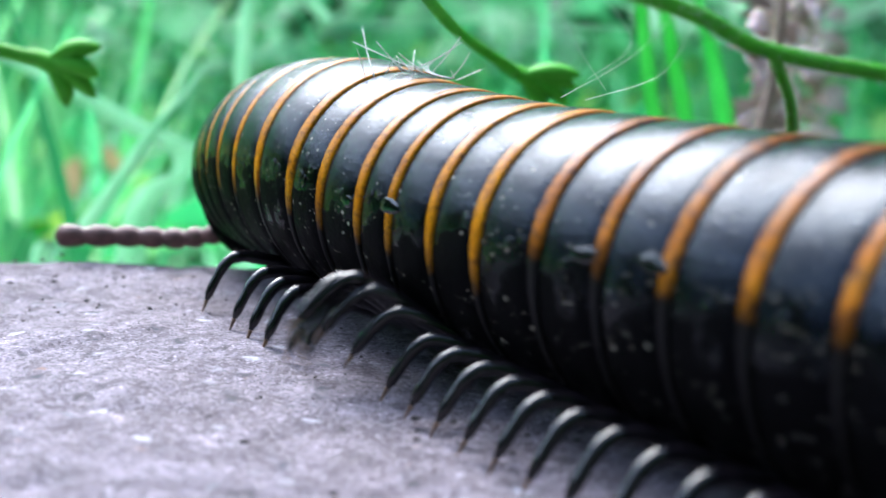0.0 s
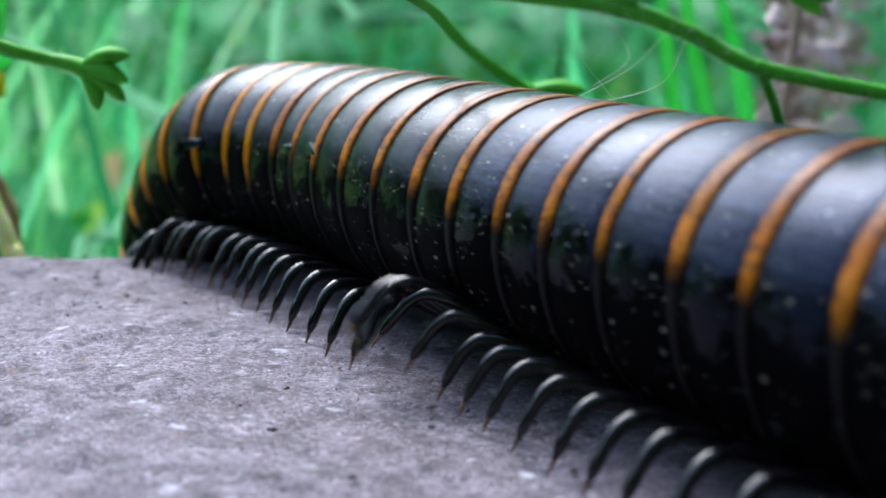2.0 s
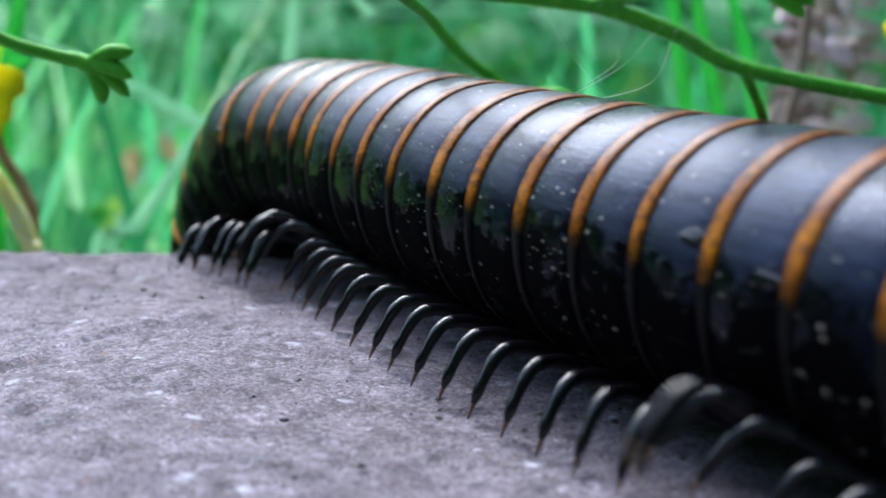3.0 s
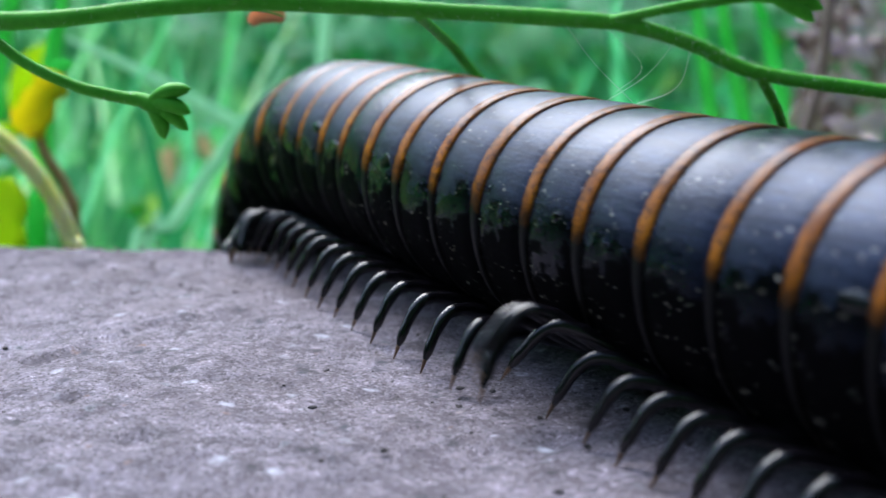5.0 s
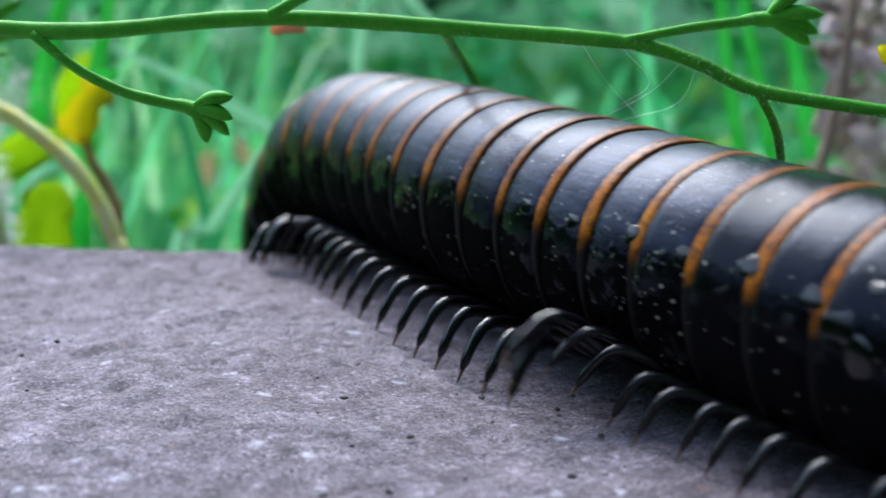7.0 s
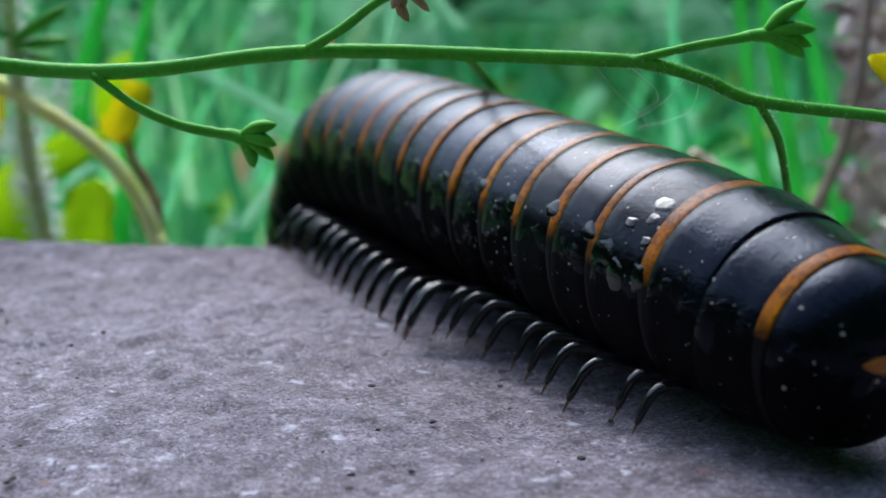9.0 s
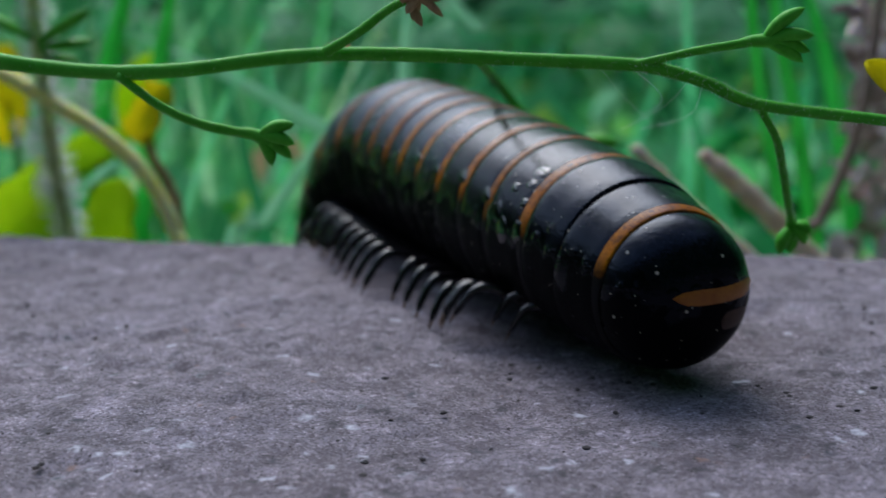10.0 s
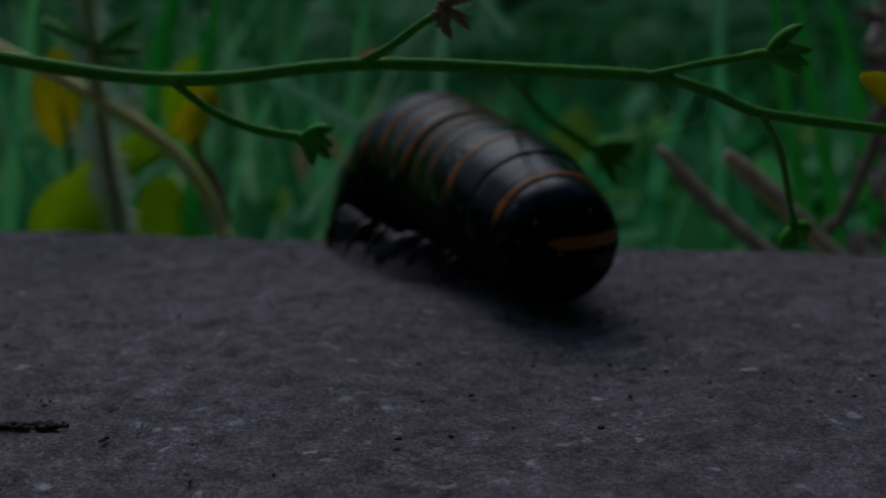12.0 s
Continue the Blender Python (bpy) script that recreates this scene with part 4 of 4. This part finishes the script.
def build_hairy_stem():
    plant = thing("hairy_stem", pose(-43 * MM, 88 * MM, GROUND * MM), "upright brownish-green stem with pale woolly hairs and a tuft of leaves", "plant")
    o = Vector((-43, 88, GROUND))
    own = lambda *p: [tuple(Vector(q) - o) for q in p]
    stalk("stem", own((-41.5, 90, GROUND), (-42.2, 88.8, -40), (-42.6, 88, -7.8), (-43, 87.2, -2.1), (-43.5, 86.4, 4.3), (-43.6, 85.6, 10.5), (-43.6, 84.8, 17.4), (-43.4, 84, 26)), 0.62, 0.5, HAIRY, plant, 60)
    for a, b, w in (((-43, 84.2, 14.1), (-37.8, 83, 16.9), 1.9), ((-43, 84.2, 13.6), (-38.4, 84.6, 14.3), 1.9), ((-43, 84.6, 13.0), (-40.0, 85.5, 12.6), 1.5), ((-43.6, 84.5, 14.4), (-47.6, 83.5, 16.8), 1.8)):
        bm = bmesh.new()
        spindle(bm, Vector(a) - o, Vector(b) - o, w * 0.8, 0.45, 10, 10)
        part("leaf", bm, STEM, plant)
    bm = bmesh.new()
    rng = random.Random(3)
    for k in range(900):
        z = rng.uniform(-8, 24)
        x, y = np.interp(z, [-8, 4, 24], [-42.6, -43.5, -43.4]), np.interp(z, [-8, 4, 24], [88, 86.4, 84.2])
        a = rng.uniform(0, 6.283)
        d = Vector((math.cos(a), math.sin(a), rng.uniform(-0.3, 0.6)))
        p = Vector((x, y, z)) - o + d * 0.45
        tube(bm, [p, p + d * rng.uniform(0.6, 1.9)], [0.07, 0.03], 3)
    part("hairs", bm, HAIR, plant, "pale woolly hairs")
    # wads of cobweb caught beside the stem
    for c, size in (((-41.4, 88, 9.4), 2.0), ((-45.8, 88, 5.3), 1.8), ((-44.9, 88, 1.6), 1.4)):
        bm = bmesh.new()
        for k in range(70):
            a = Vector(c) - o + Vector((rng.gauss(0, 0.4), rng.gauss(0, 0.3), rng.gauss(0, 0.5))) * size
            q = [a + Vector((rng.uniform(-1, 1), rng.uniform(-0.6, 0.6), rng.uniform(-1, 1))) * size * f for f in (0, 0.35, 0.7)]
            tube(bm, smooth_line([tuple(v) for v in q], 6), [0.035] * 6, 3)
        part("cobweb_wad", bm, HAIR, plant, "white wad of cobweb")
    return plant


def build_yellow_shoot():
    o = Vector((-31, 84, GROUND))
    plant = thing("yellow_shoot", pose(*(o * MM)), "pale yellow arching shoot behind the slab", "plant")
    own = lambda *p: [tuple(Vector(q) - o) for q in p]
    stalk("stem", own((-30, 84, GROUND), (-30.6, 84, -40), (-31.5, 84, -6.4), (-32.3, 84.3, -1.5), (-33.9, 84.6, 2), (-36.3, 84.9, 4.9), (-39.4, 85.1, 7.3), (-42.8, 85.4, 9.1), (-46.2, 85.7, 11), (-52, 86, 13.6), (-62, 88, 17)), 0.72, 0.6, YELLOW, plant, 60)
    return plant


def build_yellow_leaf_plant():
    o = Vector((-34, 92, GROUND))
    plant = thing("yellowing_plant", pose(*(o * MM)), "small plant with yellowing leaves on thin stalks", "plant")
    own = lambda *p: [tuple(Vector(q) - o) for q in p]
    stalk("stalk", own((-34, 92, GROUND), (-34.3, 92, -30), (-34.6, 92, -3.9), (-35.2, 92, 0.6), (-36.8, 92, 3.6), (-37.2, 92, 5.9)), 0.5, 0.42, STRAW, plant, 40)
    leaf_blade("leaf", *own((-38.6, 92, 5.2), (-34.6, 91.4, 9.9)), 3.6, YELLOW_LEAF, plant, (0, -0.6, 0.5), 22, "folded yellow leaf", ragged=0.3)
    leaf_blade("leaf", *own((-38.2, 93, 7.6), (-34.2, 92.6, 10.9)), 1.5, REED_DARK, plant, (0, -0.3, 0.4), 14, "green leaf", ragged=0.2)
    stalk("stalk", own((-50, 101, GROUND), (-55, 100.5, -30), (-57, 100, -5)), 0.5, 0.4, STEM, plant, 30)
    leaf_blade("leaf", *own((-57, 100, -4.6), (-41.6, 99, 4.8)), 4.6, OLIVE, plant, (0, -0.8, 0.8), 22, "long olive-green leaf", ragged=0.12)
    stalk("stalk", own((-36, 93, GROUND), (-40, 95, -30), (-43.5, 95, -5), (-42.5, 95, -1)), 0.4, 0.3, STEM, plant, 30)
    leaf_blade("leaf", *own((-43.4, 95, -6.5), (-40.6, 94.2, 1.2)), 5.6, OLIVE, plant, (0, -0.8, 0), 20, "olive-green leaf", ragged=0.15)
    # pale leaf added as the white highlight between the olive leaves
    leaf_blade("leaf", *own((-44.0, 94, 0.2), (-40.2, 93.6, 2.6)), 1.3, PALE, plant, (0, -0.3, 0.5), 14, "pale shiny young leaf", ragged=0.2)
    stalk("stalk", own((-36, 94, GROUND), (-46, 96, -35), (-51, 96, -9)), 0.4, 0.3, STEM, plant, 30)
    leaf_blade("leaf", *own((-53.5, 96, -10), (-47.8, 95, 1.8)), 9.5, OLIVE, plant, (0, -0.8, 0), label="olive-green leaf")
    return plant


def build_reed(pts, width, mat, label):
    """A broad grass blade through points, rooted in the soil."""
    base = Vector((pts[0][0] + 1, pts[0][1] + 2, GROUND))
    plant = thing("broad_grass_blade", pose(*(base * MM)), label, "grass", group="broad blades behind the slab")
    line = smooth_line([(0, 0, 0)] + [tuple(Vector(q) - base) for q in pts], 30)
    bm = bmesh.new()
    rows = []
    for i, q in enumerate(line):
        f = i / 29
        w = width * 0.5 * (1 - f ** 4) + 0.05
        q = Vector(q)
        rows.append([bm.verts.new(q + Vector((e * w, 0.22 * w * abs(e) + d, 0.1 * e * w))) for d in (-0.07, 0.07) for e in (-1, 0, 1)])
    for a, b in zip(rows, rows[1:]):
        for i, k in ((0, 1), (1, 2), (4, 3), (5, 4), (3, 0), (2, 5)):
            bm.faces.new((a[i], a[k], b[k], b[i]))
    bmesh.ops.recalc_face_normals(bm, faces=bm.faces)
    part("blade", bm, mat, plant)
    return plant


def build_straw(pts, r, label, mat):
    base = Vector(pts[-1])
    ob = new("dry_straw", as_mesh("dry_straw", tube(bmesh.new(), [tuple(Vector(q) - base) for q in smooth_line(pts, 24)], [r * (0.55 + 0.45 * min(1, i / 5)) * (1 + 0.12 * math.sin(i * 1.9)) for i in range(24)], 8), mat))
    ob.location = base * MM
    return tagged(ob, label, "straw", group="dry straws behind the slab")


def build_dry_weed():
    """A withered stalk with pale curled leaf scraps."""
    o = Vector((21, 107, GROUND))
    plant = thing("withered_weed", pose(*(o * MM)), "withered brown weed with curled pinkish dry leaves", "plant")
    line = [(20, 107, GROUND), (20.5, 106, -40), (21.1, 105, -8.1), (22.9, 105, -3.1), (24.7, 105, 1.7), (25.9, 105, 6.5), (26.6, 105, 12.2), (27, 105, 22)]
    own = [tuple(Vector(q) - o) for q in line]
    stalk("stem", own, 0.7, 0.4, DRY, plant, 50)
    rng = random.Random(9)
    for k in range(270):
        f = rng.random()
        c = Vector((25 + 18 * f + rng.uniform(-2, 3), 106 + 50 * f + rng.uniform(-3, 3), rng.uniform(-14, 18))) - o
        d = Vector((rng.uniform(-1, 1), rng.uniform(-0.5, 0.5), rng.uniform(-1, 1))).normalized()
        leaf_blade("dry_leaf", c, c + d * rng.uniform(1.6, 4.6), rng.uniform(0.8, 2.2), DRY_LEAF if k % 3 else DRY, plant, (rng.uniform(-0.5, 0.5), -0.3, 0.4), 6)
    return plant


SPRIG = build_sprig()
build_hairy_stem()
build_yellow_shoot()
build_yellow_leaf_plant()
build_reed([(22, 113, -12), (20.6, 112, -5.1), (18.2, 112, 4.9), (16.7, 112, 13.5), (15.2, 112, 24), (12, 112, 34)], 1.3, REED, "light green grass blade standing upright")
build_reed([(24.3, 117, -12.9), (23.6, 116, -5.9), (22, 116, 3.3), (20, 116, 11.1), (18.3, 116, 19), (15, 116, 30)], 1.5, REED, "light green grass blade standing upright")
build_reed([(29.9, 126, -15), (28.6, 125, -3.8), (26.9, 125, 4.6), (24.7, 125, 12.9), (21, 125, 23)], 2.0, REED_DARK, "mid-green grass blade leaning over")
build_reed([(-33, 131, -14), (-26.1, 130, -1.8), (-31.3, 130, 1.8), (-38.6, 130, 6), (-45.2, 130, 9.2), (-56, 130, 14)], 3.2, PALE, "pale grey-green grass blade bent far over")
build_reed([(-36, 110, -14), (-32.1, 110, -5.9), (-28.3, 110, -0.6), (-25.3, 110, 3.7), (-20, 110, 10)], 1.8, PALE, "pale grey-green grass blade leaning over")
build_reed([(-47, 114, -14), (-45.5, 113, -2), (-44.8, 112, 4.1), (-43.4, 112, 9.9), (-41.9, 112, 15.7), (-40, 112, 24)], 2.2, REED, "light green grass blade standing upright")
build_reed([(-60, 132, -12), (-58, 131, 2), (-56.5, 130, 8), (-53.5, 130, 17), (-50, 130, 28)], 3.0, REED, "light green grass blade standing upright")
build_reed([(-20, 127, 11), (-11, 126, 12.9), (-1.3, 125, 13.3), (10.7, 125, 13.1), (22.4, 125, 12.6), (32.7, 125, 12.0), (46, 126, 11)], 1.5, PALE, "pale grey-green grass blade lying across")
build_straw([(5.3, 92, 5.2), (8.2, 92, 2), (11.2, 92, -0.9), (14.6, 92, -3.7), (22, 93, -10)], 0.75, "thin tan dry straw leaning against the slab", PALE_STRAW)
build_straw([(11.3, 98, 3.9), (13.9, 98, 1.6), (16.4, 98, -0.6), (24, 98, -8)], 0.95, "short pinkish dry straw", PALE_STRAW)
build_dry_weed()


def build_far_leaf(at, size, mat, label, turn, stalk_mat=STEM, thick=0.5):
    c = Vector(at)
    plant = thing("weed_leaf", pose(*(Vector((c.x, c.y, GROUND)) * MM)), label, "leaf", group="single leaves behind the slab")
    own = c - Vector((c.x, c.y, GROUND))
    stalk("stalk", [(14 - 24 * thick, 3, 0), (11 - 19 * thick, 2, own.z * 0.6), tuple(own)], thick, thick * 0.7, stalk_mat, plant, 20)
    d = Vector((math.cos(turn), -0.2, math.sin(turn)))
    leaf_blade("leaf", own - d * size * 0.5, own + d * size * 0.5, size * 0.5, mat, plant, (0, -0.6, 0.3))
    return plant


build_far_leaf((-52.6, 180, -11), 6.5, TAN_LEAF, "withered tan leaf on a thin stalk", 1.3, REED_DARK, 0.2)
build_far_leaf((-48.5, 186, -9), 5.0, TAN_LEAF, "withered tan leaf on a thin stalk", 2.0, REED_DARK, 0.2)
# two pale leaves stand in for blurred sparkles of light
build_far_leaf((1.4, 220, -5), 8, PALE, "pale green leaf, its glint put into the colour", 0.9)
build_far_leaf((14.6, 160, -2), 6, PALE, "pale green leaf, its glint put into the colour", 1.2)
build_far_leaf((-56, 140, 4), 12, OLIVE, "broad olive-green leaf on a stalk", 1.2)
build_far_leaf((-64, 120, 6), 12, YELLOW_LEAF, "rounded yellow-green leaf on a thin stalk", 1.4)


def build_debris():
    """A dark bit of bark lying on the slab, and scattered grit."""
    bm = bmesh.new()
    rng = random.Random(8)
    for k in range(46):
        x = rng.uniform(-1.7, 1.7)
        y = rng.uniform(-0.5, 0.5) * (1 - abs(x) / 2.2) + 0.12 * x
        g = bmesh.ops.create_icosphere(bm, subdivisions=1, radius=rng.uniform(0.09, 0.24))
        for vv in g["verts"]:
            vv.co = Vector((vv.co.x * rng.uniform(0.8, 1.9), vv.co.y * rng.uniform(0.7, 1.3), vv.co.z * 0.7)) + Vector((x, y, 0.12))
    ob = new("bark_scrap", as_mesh("bark_scrap", bm, BARK))
    ob.location = Vector((-23.3, 31.8, 0.0)) * MM
    tagged(ob, "crumbled dark scrap of bark on the slab", "bark")
    bm = bmesh.new()
    for k in range(1100):
        x, y = rng.uniform(-50, 35), 16 + 60 * rng.random() ** 1.2
        r = rng.choice((0.04, 0.05, 0.06, 0.08, 0.1, 0.15))
        g = bmesh.ops.create_icosphere(bm, subdivisions=1, radius=r)
        for vv in g["verts"]:
            vv.co = Vector((vv.co.x * rng.uniform(0.6, 1.7), vv.co.y * rng.uniform(0.6, 1.7), vv.co.z * 0.6)) + Vector((x, y, 0.06))
    ob = new("grit", as_mesh("grit", bm, BARK, False))
    tagged(ob, "dark and pale grains of grit on the slab", "grit", kind="stuff")


build_debris()


# how the sprig sways: seconds, shift in mm, turn about y and about z in degrees
SWAY = [(0, 0.13, -2.26, 1.07, 2.4, -3.0), (0.5, 0.59, -3.02, 1.41, 2.8, -2.6), (1, 0.54, -3.08, 1.42, 2.8, -3.4), (1.5, 0.5, -2.62, 1.37, 3.3, -3.0), (2, 0.05, -2.8, 1.27, 3.7, -3.4),
        (2.5, -0.57, -2.55, 1.3, 4.0, -3.0), (3, -0.46, -2.64, 1.34, 4.1, -3.3), (3.5, -0.51, -2.78, 1.33, 3.9, -4.0), (5.5, 0.11, -1.61, 0.6, 0.7, -2.7), (6, 0.08, -1.33, 0.56, 1.0, -2.1),
        (6.5, 0.05, -1.23, 0.6, 1.5, -1.6), (7, 0, -1.15, 0.64, 2.1, -0.7), (9, 0.02, -0.13, 0.01, 0, -0.4), (9.5, 0, 0, 0, 0, 0), (10.5, -0.06, 0.47, 0, 0.6, 0.1), (12, -0.18, 0.64, -0.06, 0.7, 0.5)]


# by how much of a step the legs run ahead of their usual beat, by seconds
STEP_SHIFT = [(0, -0.50), (0.5, -0.28), (1.0, -0.06), (2.0, 0.19), (3.0, 0.34), (3.5, 0.62), (5.5, 0.97), (6.5, 1.13), (7.0, 1.12), (9.5, 1.10), (12, 1.18)]


# how the long twig is bent up and aside: seconds, degrees
PUSHED = [(0, 5.5, -3.2), (1.5, 4.2, -2.4), (3.5, 2.2, -1.0), (5.5, 0.4, 0), (7, 0, 0), (12, 0, 0)]


def motions():
    """All that moves: the swaying sprig, every ring along the route, every leg in its step."""
    walk(SPRIG, [(t, pose(x * MM, (46 + y) * MM, (15 + z) * MM, 0, ry, rz)) for t, x, y, z, ry, rz in SWAY])
    joint = Matrix.Translation(Vector((-2.6, 0, 0.6)) * MM)
    for ob in LOOSE:
        walk(ob, [(t, joint @ pose(0, 0, 0, up, 0, turn) @ joint.inverted()) for t, up, turn in PUSHED])
    for ob, s in SEGMENTS:
        walk(ob, [(k * 0.25, on_route(s + walked(k * 0.25), k * 0.25)) for k in range(49)])
    # the feelers stay level while the head dips over the edge, then follow it down
    start = on_route(HEAD_AT + walked(0), 0)
    for ob in ANTENNAE:
        rows = []
        for t, up, pitch, turn in ((0, 0, 0, 0), (0.25, 0.3, -6, 2), (0.5, 0.8, 2, 0), (0.75, 0.9, -4, -2), (1.0, 1.2, -14, -4)):
            rows.append((t, on_route(HEAD_AT + walked(t), t).inverted() @ Matrix.Translation((0, 0, up * MM)) @ start @ pose(0, 0, 0, pitch, 0, turn)))
        walk(ob, rows + [(1.5, pose(0, 0, 0, 30, 0, 0)), (2.0, pose(0, 0, 0, 10, 0, 0)), (12, pose(0, 0, 0, 10, 0, 0))])
    times = [k * 0.1 for k in range(121)]
    beat = [0.0]
    for a, b in zip(times, times[1:]):
        pace = (walked(b) - walked(a)) / 0.1 / 16.0
        beat.append(beat[-1] + 0.1 * (0.35 + 0.65 * pace) / 1.2)
    beat = [n + float(np.interp(t, *np.array(STEP_SHIFT).T)) for t, n in zip(times, beat)]
    for leg, s, side, y in LEGS:
        rows = []
        wide, deep = leg.scale.x, leg.scale.z
        for t, n in zip(times, beat):
            # the claw reaches down to the slab however high the ring rides
            place = min(s + walked(t), 64.0)
            high = AXIS_Z + girth(s) - RADIUS - 0.35 * float(np.interp(-s, [70, 99], [0, 1])) + lift(place, t) - 6.3 * deep
            ph = (n - (s - 39.8) / 36.0 - 0.417 + 0.15 + (0.07 if side > 0 else 0)) % 1.0
            if ph < 0.3:
                q = ph / 0.3
                sweep, up = -12 + 46 * (q * q * (3 - 2 * q)), 16 * float(np.interp(s + walked(t), [56, 65], [1, 0.1])) * float(np.interp(t, [7, 9], [1, 0.5])) * math.sin(math.pi * q) * min(1.0, 0.25 + 0.1 * (walked(t + 0.1) - walked(t - 0.1)) / 0.2)
            else:
                q = (ph - 0.3) / 0.7
                sweep, up = 34 - 46 * q, 0.0
            rows.append((t, pose(0, y * MM, 0, 0, -side * (up - math.degrees(high / (8.7 * wide))), side * sweep)))
        walk(leg, rows)


motions()
